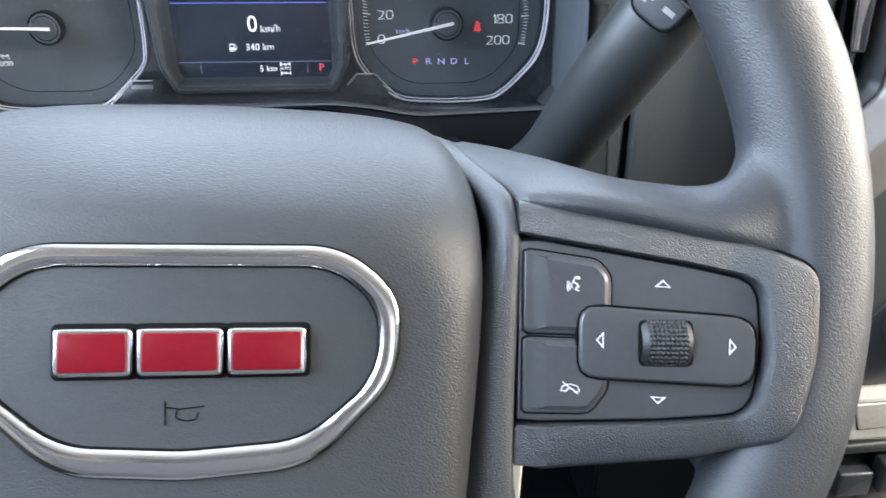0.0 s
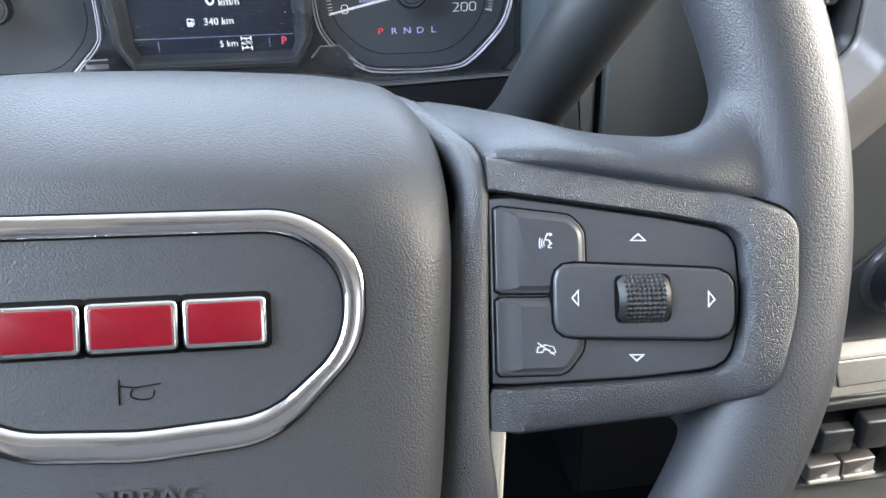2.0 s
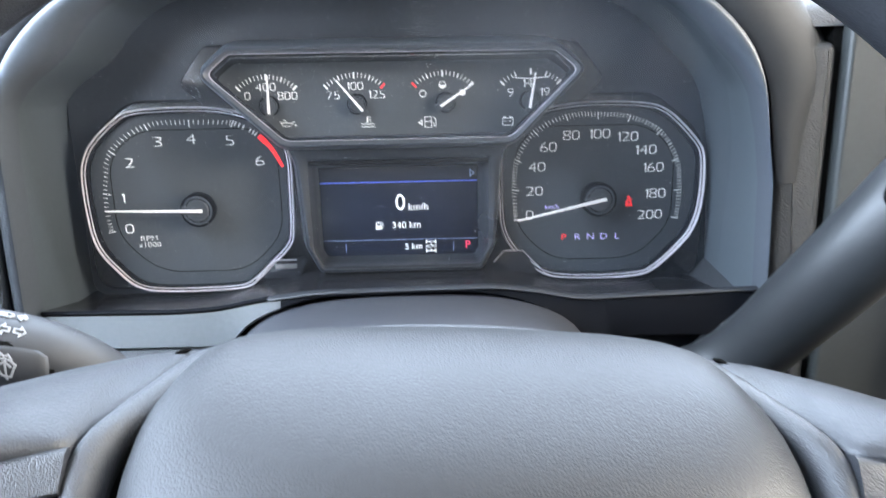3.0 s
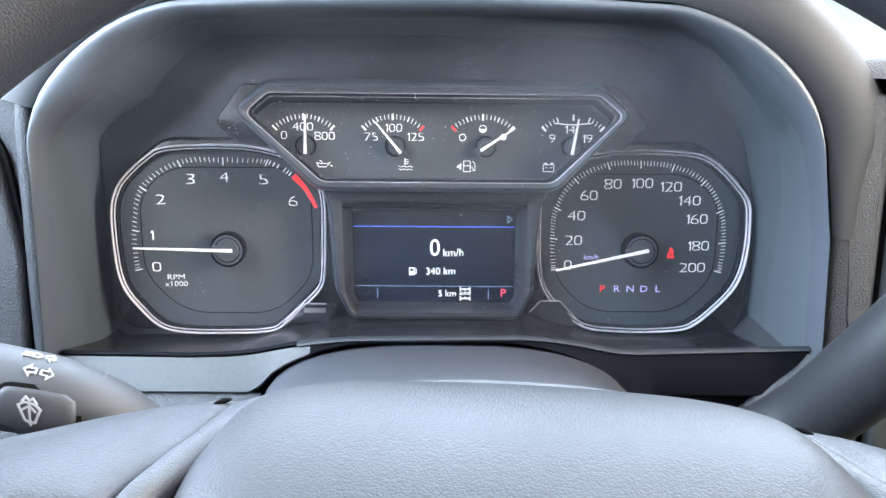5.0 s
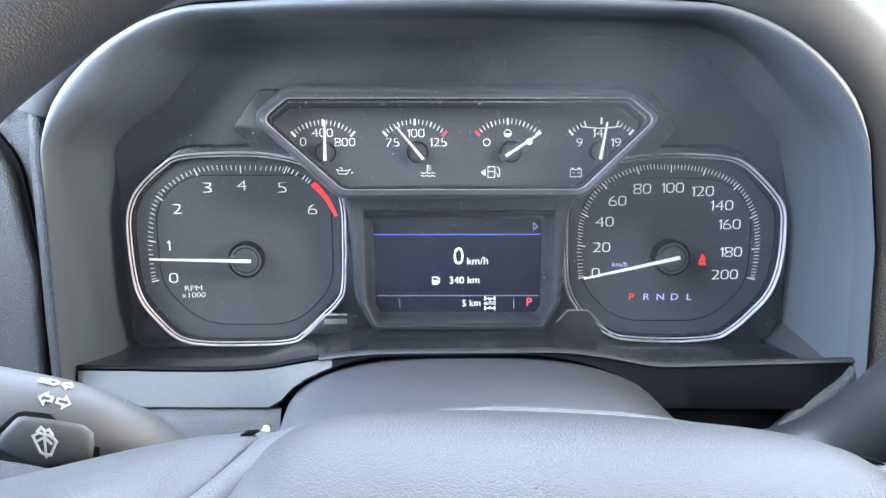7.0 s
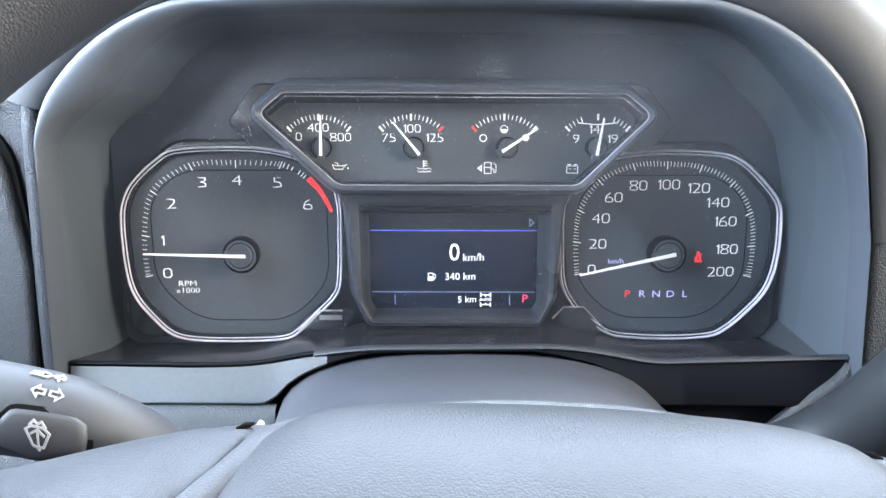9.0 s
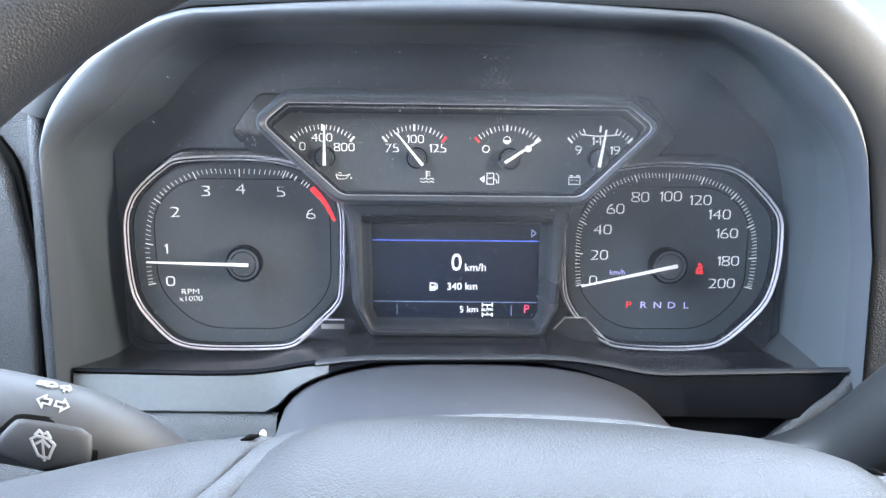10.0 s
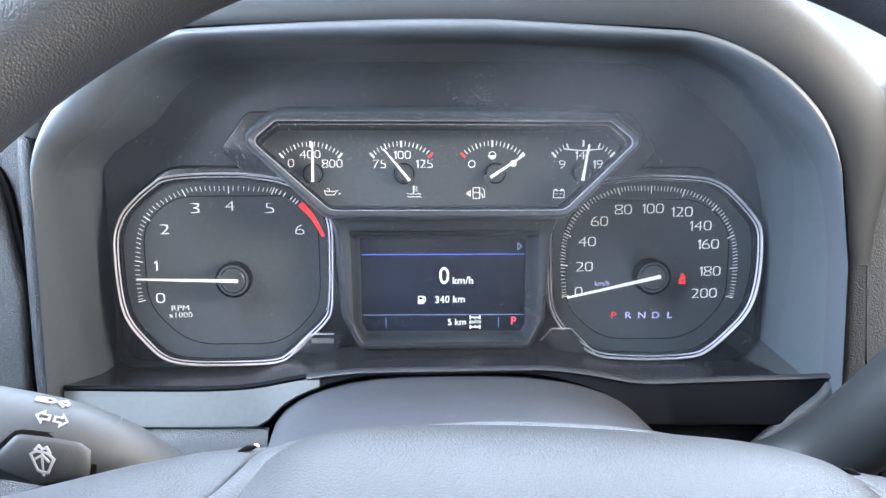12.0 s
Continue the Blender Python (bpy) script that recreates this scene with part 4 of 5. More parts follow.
# clear lens over the dials, with an even film, painted light haze and dust
def lens_out(x, y):
    return 16.5 + 46.0 * (y + 15) / 171 - 3.0 * (x / 185) ** 2


cols, lines = [-187 + 380 * j / 24 for j in range(25)], [-21 + 177 * j / 20 for j in range(21)]
lens_mat, ln_n, ln_l, ln_p = node_material("clear_lens")
clear, shine, fres, mixer = ln_n.new("ShaderNodeBsdfTransparent"), ln_n.new("ShaderNodeBsdfGlossy"), ln_n.new("ShaderNodeFresnel"), ln_n.new("ShaderNodeMixShader")
shine.inputs["Roughness"].default_value, fres.inputs["IOR"].default_value = 0.08, 1.46
ln_l.new(fres.outputs["Fac"], mixer.inputs["Fac"]), ln_l.new(clear.outputs[0], mixer.inputs[1]), ln_l.new(shine.outputs[0], mixer.inputs[2])
film_haze_bsdf, film_haze_mix = ln_n.new("ShaderNodeBsdfDiffuse"), ln_n.new("ShaderNodeMixShader")
film_haze_bsdf.inputs["Color"].default_value = (0.44, 0.475, 0.54, 1)
ln_tc, ln_xyz, film_haze_noise = ln_n.new("ShaderNodeTexCoord"), ln_n.new("ShaderNodeSeparateXYZ"), ln_n.new("ShaderNodeTexNoise")
film_haze_noise.inputs["Scale"].default_value, film_haze_noise.inputs["Detail"].default_value = 14.0, 3.0
ln_l.new(ln_tc.outputs["Object"], ln_xyz.inputs[0]), ln_l.new(ln_tc.outputs["Object"], film_haze_noise.inputs["Vector"])


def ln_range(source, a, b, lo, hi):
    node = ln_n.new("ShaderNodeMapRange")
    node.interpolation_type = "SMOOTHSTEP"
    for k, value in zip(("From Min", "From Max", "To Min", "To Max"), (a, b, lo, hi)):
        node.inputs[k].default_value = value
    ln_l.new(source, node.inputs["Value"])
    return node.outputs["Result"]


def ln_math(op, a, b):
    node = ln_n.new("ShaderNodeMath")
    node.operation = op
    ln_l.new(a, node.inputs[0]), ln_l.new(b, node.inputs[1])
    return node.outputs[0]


# haze of light painted into the film, stronger to the upper right
light_haze = ln_math("MULTIPLY", ln_range(ln_xyz.outputs["X"], -0.01, 0.11, 0.0, 1.0), ln_range(ln_xyz.outputs["Y"], 0.01, 0.13, 0.25, 1.0))
light_haze = ln_math("MULTIPLY", light_haze, ln_range(film_haze_noise.outputs["Fac"], 0.25, 0.75, 0.050, 0.085))
ln_l.new(ln_math("ADD", light_haze, ln_range(film_haze_noise.outputs["Fac"], 0.3, 0.7, 0.012, 0.018)), film_haze_mix.inputs["Fac"])
ln_l.new(mixer.outputs[0], film_haze_mix.inputs[1]), ln_l.new(film_haze_bsdf.outputs[0], film_haze_mix.inputs[2])
ln_l.new(film_haze_mix.outputs[0], ln_n["Material Output"].inputs["Surface"])
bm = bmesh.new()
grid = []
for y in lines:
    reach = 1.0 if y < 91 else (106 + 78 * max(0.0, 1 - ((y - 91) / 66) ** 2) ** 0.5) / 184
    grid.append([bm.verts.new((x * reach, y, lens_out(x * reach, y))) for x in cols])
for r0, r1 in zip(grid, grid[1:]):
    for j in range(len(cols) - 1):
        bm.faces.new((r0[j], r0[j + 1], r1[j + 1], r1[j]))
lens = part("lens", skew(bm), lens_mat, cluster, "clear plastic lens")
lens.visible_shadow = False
rng = random.Random(4)
bm = bmesh.new()
for k in range(4200):
    if k < 260:
        x, y = rng.gauss(15, 6), rng.gauss(129, 8)
    elif rng.random() < 0.45:
        x, y = rng.gauss(-10, 70), 98 + 58 * rng.random() ** 1.3
    else:
        x, y = rng.uniform(-165, 165), rng.uniform(-5, 120)
    if abs(x) > 168 or y > 155 or (abs(x) > 110 and y > 130):
        continue
    r, z, a0 = rng.choice((0.05, 0.06, 0.06, 0.07, 0.08, 0.08, 0.10, 0.12, 0.17)), lens_out(x, y) + 0.15, rng.random() * 3
    vs = [bm.verts.new((x + r * rng.uniform(0.6, 1.5) * math.cos(a0 + i * math.tau / 5), y + r * rng.uniform(0.6, 1.5) * math.sin(a0 + i * math.tau / 5), z)) for i in range(5)]
    bm.faces.new(vs)
dust = part("dust", skew(bm), PRINT, cluster, "pale dust specks", smooth=0)
dust["kind"] = "stuff"


# ---- dashboard ----
dash = thing("dashboard", DASH_AT, "dark grained truck dashboard with arched instrument visor", "dashboard", kind="structure")


def arch(grow, low=-34.0, crown=159.0, left=-184.0, right=187.5, k=14):
    """The visor's opening, from its left foot over the top to its right foot."""
    rx, rz, pts = 78.0 + grow, 66.0 + grow, []
    l, r, t = left - grow, right + grow, crown + grow
    pts += [(l - 2.6 * (1 - j / 6), low + (t - rz - low) * j / 6) for j in range(7)]
    pts += [(l + rx - rx * max(0.0, math.cos(math.pi / 2 * j / k)) ** 1.2, t - rz + rz * math.sin(math.pi / 2 * j / k) ** 1.2 - 2.5 * (j / k)) for j in range(1, k + 1)]
    mid = [(l + rx) + ((r - rx) - (l + rx)) * j / 10 for j in range(1, 10)]
    pts += [(x, t - 2.5 + 2.5 * (1 - ((x - (l + r) / 2) / ((r - l) / 2 - rx)) ** 2)) for x in mid]
    pts += [(r - rx + rx * math.sin(math.pi / 2 * j / k) ** 1.2, t - rz + rz * max(0.0, math.cos(math.pi / 2 * j / k)) ** 1.2 - 2.5 * (1 - j / k)) for j in range(0, k + 1)]
    pts += [(r + 4.0 * j / 6, (t - rz) + (low - (t - rz)) * j / 6) for j in range(1, 7)]
    # the passenger's side of the opening is drawn in a little
    near = max(0.0, min(1.0, (16.0 - grow) / 11.0))
    out = []
    for x, y in pts:
        side = near * max(0.0, min(1.0, (x - 20) / 110)) * max(0.0, min(1.0, (y - 50) / 50))
        d = Vector((-x, 80 - y)).normalized()
        out.append((x + d.x * 6.0 * side, y + d.y * 4.0 * side))
    return out


def lip(grow, z, left=-184.0, right=187.5):
    """The opening with a chamfer that is widest at the shoulders and runs out down the sides."""
    out = []
    for x, y in arch(0, left=left, right=right):
        wide = grow * (1 + (1.7 if x < 0 else 0.5) * max(0.0, 1 - abs(y - 126) / 34)) if grow < 0 else grow
        w = min(1.0, max(0.06, (y - 78) / 40))
        d = Vector((-x, 60 - y)).normalized()
        out.append((x - d.x * wide * w, y - d.y * wide * w, z))
    return out


visor = part("visor_lip", loft([lip(3.5, 66), lip(2.6, 68.4), lip(1.4, 69.8), lip(0.0, 70.2), lip(-1.4, 69.7), lip(-2.8, 68.3), lip(-4.0, 66.0), lip(-5.0, 62.8), lip(-5.6, 58.5), lip(-5.9, 53)], closed=False), LIP, dash, "satin dark visor lip", smooth=70)
part("visor_inside", loft([lip(-5.9, 53), lip(-6.6, 30, -183.0, 187.5), lip(-7.0, -34, -181.0, 190.0)], closed=False), LINING, dash, "satin black visor lining", smooth=70)


def pad_row(grow, z):
    """The padded hood outside the lip, swelling out at both shoulders."""
    return [(a[0] + (b[0] - a[0]) * q, a[1] + (b[1] - a[1]) * q, z) for a, b, q in ((a, b, min(1.0, max(0.0, (a[0] - 40) / 80, (-90 - a[0]) / 150)) * min(1.0, max(0.0, (a[1] - 60) / 50))) for a, b in zip(arch(grow), arch(grow + 1.1 * max(0.0, grow - 5.5))))]


part("visor_pad", loft([pad_row(g, z)[9:-4] for g, z in ((3.5, 65.5), (5.5, 66.6), (9, 66.4), (13, 64.5), (17, 60), (20.5, 50), (22.5, 32), (23, -60), (10, -220), (-20, -420))], closed=False), HOOD, dash, "grained vinyl visor pad", smooth=70)


def shelf_front(x):
    return float(np.interp(x, [-182, -117, -92, -67, -40, 53, 75, 97, 190], [-9.0, -9.8, -8.8, -3.8, -0.8, 0.2, -2.6, -7.4, -4.6]))


def shelf_back(x):
    return float(np.interp(x, [-182, -132, -101, -69, -45, 60, 78, 99, 190], [-17, -18, -17.2, -9, -7.0, -7.6, -14, -19, -20]))


xs = [-184 + 376 * j / 60 for j in range(61)]
rows = []
for z, f in ((57, lambda x: shelf_front(x) - 3.2), (59.8, lambda x: shelf_front(x) - 2.7), (60.9, lambda x: shelf_front(x) - 1.6), (60.2, lambda x: shelf_front(x) - 0.5), (58, shelf_front), (20, lambda x: shelf_back(x) + 0.6), (14, shelf_back), (-22, lambda x: shelf_back(x) - 0.5 - max(0.0, x) * 0.012)):
    rows.append([(x, float(np.mean([f(x + d) for d in (-8, -4, 0, 4, 8)])), z) for x in xs])
part("shelf", loft(rows[4:], closed=False), SHELF, dash, "gloss black ledge under the dials", smooth=60)
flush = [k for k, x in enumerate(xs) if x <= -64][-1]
brink = [rows[0][:flush + 1], [(x, y + 2.0, 59.6) for x, y, z in rows[0][:flush + 1]], [(x, y + 2.9, 59.2) for x, y, z in rows[0][:flush + 1]], rows[4][:flush + 1]]
# left half blackened so no highlight shows; the right half keeps its sheen
part("shelf_edge", loft(brink, closed=False), DEEP, dash, "left edge of the ledge, blackened to carry no highlight", smooth=60)
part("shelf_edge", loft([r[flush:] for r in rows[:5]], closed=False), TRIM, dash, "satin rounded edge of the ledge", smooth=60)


def cutout(x):
    """The lower edge of the panel over the steering column."""
    d = abs(x - 6) / 92
    return -30.0 if d >= 1 else max(-30.0, -34 + 31.5 * (1 - d ** 2.3) ** 0.5)


tops = [float(np.mean([shelf_front(x + d) for d in (-8, -4, 0, 4, 8)])) - 2.6 for x in xs]
feet = [min(t - 0.8, max(cutout(x), -30) + 1.2) for x, t in zip(xs, tops)]
swell = [59 + min(3.5, 0.3 * (t - f)) for t, f in zip(tops, feet)]
rows = [[(x, t, 59.0) for x, t in zip(xs, tops)], [(x, f, z) for x, f, z in zip(xs, feet, swell)], [(x, min(f - 0.4, cutout(x)), z - 1.0) for x, f, z in zip(xs, feet, swell)], [(x, min(f - 1.6, shelf_back(x) - 5, cutout(x)), 10) for x, f in zip(xs, feet)]]
# right of the cut the panel's shade is put into its colour
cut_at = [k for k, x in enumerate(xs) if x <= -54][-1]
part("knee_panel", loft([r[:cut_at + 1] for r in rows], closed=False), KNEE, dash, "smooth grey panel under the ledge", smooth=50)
part("knee_panel_shaded", loft([r[cut_at:] for r in rows], closed=False), DEEP, dash, "right part of the panel, shade put into its colour", smooth=50)
rows = []
for y, z in ((-30.4, 60.0), (-31.2, 62.5), (-36, 65), (-60, 74), (-110, 92), (-190, 118), (-210, 110), (-330, 20)):
    rows.append([(x, y, z) for x in (-420, -300, -182, -140, -112, -96, -84)])
part("lower_pad", loft(rows, closed=False), DASH, dash, "grained lower dash pad", smooth=60)
# panel beside the column, coloured near-black for the shade it lies in
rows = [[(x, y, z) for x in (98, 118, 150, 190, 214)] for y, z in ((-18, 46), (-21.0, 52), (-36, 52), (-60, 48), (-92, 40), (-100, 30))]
part("lower_panel", loft(rows, closed=False), DEEP, dash, "panel beside the column, its shade put into the colour", smooth=60)
part("panel_seam", tube([(98, -20.4, 52.2), (188, -19.6, 52.2)], [0.35, 0.35], 8), TRIM, dash)
bolster = smooth_path([(192, -11, 58), (186, -18, 60), (172, -28.5, 60), (158, -41.6, 60), (140, -60, 58)], 5)
part("edge_roll", tube(bolster, [4.0] * len(bolster), 16), DASH, dash, "grained roll beside the knee panel", smooth=60)
# near-black sheets give the foot well and column recess their shade
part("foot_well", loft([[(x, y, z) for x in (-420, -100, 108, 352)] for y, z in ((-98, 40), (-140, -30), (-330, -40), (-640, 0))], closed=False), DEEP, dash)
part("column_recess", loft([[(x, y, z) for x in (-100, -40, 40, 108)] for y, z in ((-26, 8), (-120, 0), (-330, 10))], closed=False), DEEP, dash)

# pads either side of the visor
left_pad = rpoly([(-520, -32, 6), (-189.0, -32, 3), (-187.6, 40, 30), (-186.6, 92, 20), (-187, 119, 6), (-230, 126, 30), (-520, 126, 20)], 7)
part("side_pad", prism(left_pad, -120, 58, 3, 4), DASH, dash, "grained vinyl dash pad beside the visor", smooth=60)
roll = smooth_path([(-192.6, -40, 58), (-191.7, 8, 60), (-190.6, 60, 60.5), (-189.9, 100, 60), (-190.4, 115, 57), (-196, 122, 48)], 5)
part("edge_roll", tube(roll, [4.3] * len(roll), 18), DASH, dash, "grained leather roll beside the visor", smooth=60)
part("pad_seam", prism(rpoly([(-520, -34, 4), (-197.0, -34, 3), (-193.5, 40, 30), (-200, 92, 30), (-216, 114, 20), (-520, 118, 10)], 7), 40, 60.6, 0.5), GAP, dash)
part("vent_panel", prism(rpoly([(-520, -34, 4), (-199.0, -34, 3), (-195.5, 38, 30), (-203, 90, 30), (-219, 111, 20), (-520, 115, 10)], 7), 40, 65.5, 3.5, 4), DASH, dash, "grained end panel", smooth=60)
part("side_pad", prism(rpoly([(194.6, -10, 8), (164, -42, 8), (142, -64, 8), (142, -100, 4), (218, -100, 4), (218, 118, 6), (191.2, 118, 6), (192.6, 40, 30)], 5), -120, 63, 5, 4), DASH, dash, "narrow grained pad beside the visor", smooth=60)
part("pad_seam", prism(rect(217, -98, 223, 126, 1), -120, 58, 0.5), GAP, dash)
for xs2, lift in (((-520, -350, -205), 0), ((200, 360, 520, 900), 13)):
    top = [[(x, y + lift, z) for x in xs2] for y, z in ((112, 60), (120, 56), (126, 46), (134, 0), (134, -200), (120, -420), (110, -700))]
    part("dash_top", loft(top, closed=False), DASH, dash, "grained vinyl dash top", smooth=70)


# ---- steering column, levers ----
column = thing("steering_column", DASH_AT, "dark plastic steering column shroud behind the wheel", "steering column")
rows = []
for z, cx, hw, ht in ((20, 8, 93, -14), (60, 9, 93, -5), (100, 12, 91, 2.5), (150, 15.5, 87, 10.5), (175, 17, 82, 9.8), (195, 19, 74, 5.5), (206, 20, 66, 0), (210, 20, 50, -10)):
    loop = []
    for j in range(40):
        a = math.tau * j / 40
        c, s = math.cos(a), math.sin(a)
        loop.append((cx + hw * math.copysign(abs(c) ** 0.75, c), (-45 + (ht + 45) * math.copysign(abs(s) ** 0.72, s)) if s > 0 else -45 + 50 * s, z))
    rows.append(loop)
part("shroud", loft(rows), COLUMN, column, "dusty dark plastic shroud", smooth=60)
rows = []
part("column_tube", tube([(20, -30, 200), (26, -10, 250), (31, 10, 275)], [46, 44, 42], 28), BLACK, column)
part("white_tab", prism(rpoly([(-69.6, -6, 1), (-66.2, -6, 1), (-66.4, -0.4, 1.2), (-68.4, 0.2, 1.2)], 4), 146, 149, 0.6), CREAM, column, "small pale plastic tab")

stalk = thing("indicator_lever", DASH_AT, "black indicator and wiper lever with white symbols", "lever")
LX = [-190, -145, -116, -98, -86, -76, -60, -40]
LY, LZ, LR = [50, 43.5, 38, 33.2, 26, 14.5, 0, -12], [226, 224, 222, 220, 216, 208, 192, 170], [10.5, 11.5, 11.5, 11.2, 10.6, 9.4, 8.4, 8]
axis = smooth_path([(x, y, z) for x, y, z in zip(LX, LY, LZ)], 5)
part("lever_arm", tube(axis, [float(np.interp(p[0], LX, LR)) for p in axis], 28), LEVER, stalk, "satin black lever arm", smooth=60)
part("lever_seam", tube([(-91.0, 29.6, 218.0), (-90.8, 29.45, 217.95)], [10.95, 10.95], 28), KEY, stalk)


def on_stalk(pts2, lift):
    """Place lever print: along the lever, and round towards the driver and up."""
    out = []
    for a, h in pts2:
        x = -102 - a
        cy, cz = (float(np.interp(x, [p[0] for p in axis], [p[j] for p in axis])) for j in (1, 2))
        r = float(np.interp(x, LX, LR))
        dy, dz = ((float(np.interp(x + 1.5, [p[0] for p in axis], [p[j] for p in axis])) - float(np.interp(x - 1.5, [p[0] for p in axis], [p[j] for p in axis]))) / 3 for j in (1, 2))
        t = h / 11.0
        out.append((x, cy + (r * math.hypot(1, dy) + lift) * math.sin(t), cz + (r * math.hypot(1, dz) + lift) * math.cos(t)))
    return out


pad = bmesh.new()
outline = polar(rpoly([(1.6, 5.6, 2), (-14.6, 7.1, 2), (-14.2, 0.6, 2.5), (-1.9, -6, 3), (8.5, -2.5, 3)], 6), (-4, 1), 40)
stroke(offset(outline, 0.5), 1.3, -0.4, True, 0.75, pad)
for v in pad.verts:
    v.co = on_stalk([(v.co.x, v.co.y)], v.co.z)[0]
part("lever_button_seam", pad, GAP, stalk)
part("lever_button", loft([on_stalk(outline, -0.6), on_stalk(outline, 0.9), on_stalk(offset(outline, -0.7), 1.3), *[on_stalk([(-4 + (x + 4) * q, 1 + (y - 1) * q) for x, y in outline], 1.4) for q in (0.8, 0.6, 0.4, 0.2)]]), LEVER, stalk, "wash and wipe button", smooth=60)


def lever_mark(lines, width=0.38, base=0.0):
    bm = bmesh.new()
    for l in lines:
        ends = l[0] == l[-1]
        stroke(l[:-1] if ends else l, width, base + 0.1, ends, 0.5, bm)
    for v in bm.verts:
        v.co = on_stalk([(v.co.x, v.co.y)], v.co.z)[0]
    part("lever_symbol", bm, LEGEND, stalk, "white printed symbol")


lever_mark([[(-4.6 - x * 0.7, 1.0 + y * 0.7) for x, y in l] for l in ([(-3.6, 1.8), (-1.8, 3.0), (1.8, 3.0), (3.6, 1.8), (1.6, -2.6), (0, -3.0), (-1.6, -2.6), (-3.6, 1.8)], [(0, 2.0), (0, -3.8)], [(-2.0, 0.8), (0, 2.2), (2.0, 0.8)], [(-2.4, 3.2), (-1.2, 4.6), (0, 3.8), (1.2, 4.6), (2.4, 3.2)])], 0.46, 1.2)
for s in (-1, 1):
    lever_mark([[(-4.6 - s * x * 0.66, 10.6 + y * 0.85) for x, y in [(5.2, 0), (3.2, 1.7), (3.2, 0.7), (0.9, 0.7), (0.9, -0.7), (3.2, -0.7), (3.2, -1.7), (5.2, 0)]]])
lever_mark([[(-2.9 - x * 0.8, 15.6 + y * 0.8) for x, y in l] for l in ([(-5.0, 1.0), (-2.6, 1.0)], [(-5.0, 0.2), (-2.6, 0.2)], [(-5.0, -0.6), (-2.6, -0.6)], [(-2.2, 1.2), (-0.6, 1.2), (0.4, 0.2), (-0.6, -0.8), (-2.2, -0.8), (-2.2, 1.2)])])
lever_mark([[(-2.9 - x * 0.8, 15.6 + y * 0.8) for x, y in l] for l in ([(2.2, 0.9), (4.0, 0.9), (4.4, 0.2), (4.0, -0.6), (2.2, -0.6), (1.6, 0.2), (2.2, 0.9)], [(3.1, 1.9), (3.1, 1.3)], [(3.1, -1.0), (3.1, -1.6)])])

shifter = thing("gear_lever", DASH_AT, "dark grey column gear lever with button pod", "gear lever")
axis = smooth_path([(96, -46, 100), (140, -34, 108), (160, -16, 120), (170, 14, 144), (180, 40, 162), (192, 64, 174), (206, 90, 184), (218, 112, 190)], 4)
part("lever_arm", tube(axis, [float(np.interp(i, [0, 6, 14, 20, 26, 28], [15, 15.5, 16.4, 17, 15.5, 8])) for i in range(len(axis))], 28), SHIFT, shifter, "satin dark grey lever arm", smooth=60)
pod_at = Matrix(((0.685, 0.45, -0.578, 0.1826), (-0.552, 0.84, -0.002, 0.0668), (0.485, 0.32, 0.815, 0.1899), (0, 0, 0, 1)))


def placed(bm, m):
    for v in bm.verts:
        v.co = (m @ (v.co * 0.001)) * 1000
    return bm


shape = rpoly([(-9.5, -7.5, 7), (9.5, -7.5, 7), (10.5, 6, 1), (-10.5, 6, 1)], 8)
part("pod_seam", placed(prism(offset(shape, 0.8), -9, 0.15, 0.3), pod_at), GAP, shifter)
part("lever_seam", placed(stroke([(-15, 6.6), (15, 6.6)], 0.8, -9, thick=9.4), pod_at), GAP, shifter)
pod_b = part("button_pod", placed(prism(shape, -8, 1.1, 1.5), pod_at), LEVER, shifter, "rounded button pod")
plus = stroke([(-7.4, 0), (-2.8, 0)], 1.3, 1.12)
stroke([(-5.1, -2.2), (-5.1, 2.2)], 1.3, 1.12, bm=plus), stroke([(3.0, 0), (6.6, 0)], 2.0, 1.12, bm=plus)
part("lever_symbol", placed(plus, pod_at), SATIN, pod_b, "white plus and minus marks")


# ---- centre stack beside the wheel ----
stack = thing("centre_stack", DASH_AT, "grey plastic centre stack with satin vent surround", "centre stack", kind="structure")
part("stack_side", prism(rpoly([(221.5, -96, 3), (292, -96, 6), (292, 130, 6), (221.5, 130, 3)], 4), -200, 66, 2.5, 4), OLIVE, stack, "smooth grey side panel", smooth=60)
# block coloured near-black for the shade at the footwell side
part("stack_base", prism(rpoly([(222, -330, 4), (352, -330, 20), (352, -97, 4), (222, -97, 4)], 4), -200, 60, 4), DEEP, stack, "footwell side with shade put into its colour")
part("stack_front", prism(rpoly([(338, -196, 6), (760, -196, 20), (760, 60, 20), (400, 0, 10), (338, -64, 10)], 5), -150, 86, 3, 4), OLIVE, stack, "smooth grey stack panel", smooth=60)
hole = rpoly([(286, -66, 20), (296, -62, 20), (357.5, 4, 16), (357.5, 130, 8), (286, 130, 8)], 8)
slope = rpoly([(286, -84, 20), (300, -76, 20), (370.5, -7, 18), (370.5, 142, 8), (286, 142, 8)], 8)
outer = rpoly([(286, -128, 20), (300, -118, 20), (398, -24, 24), (398, 156, 8), (286, 156, 8)], 8)
part("vent_surround", loft([at(outer, 30), at(outer, 84), at(offset(outer, -1.5), 87), at(offset(slope, 1.5), 90.5), at(slope, 90.5)], caps=(False, False)), SATIN, stack, "satin silver vent surround", smooth=60)

vent = thing("air_vent", DASH_AT, "black air vent with rounded vanes and a satin inner rim", "air vent")
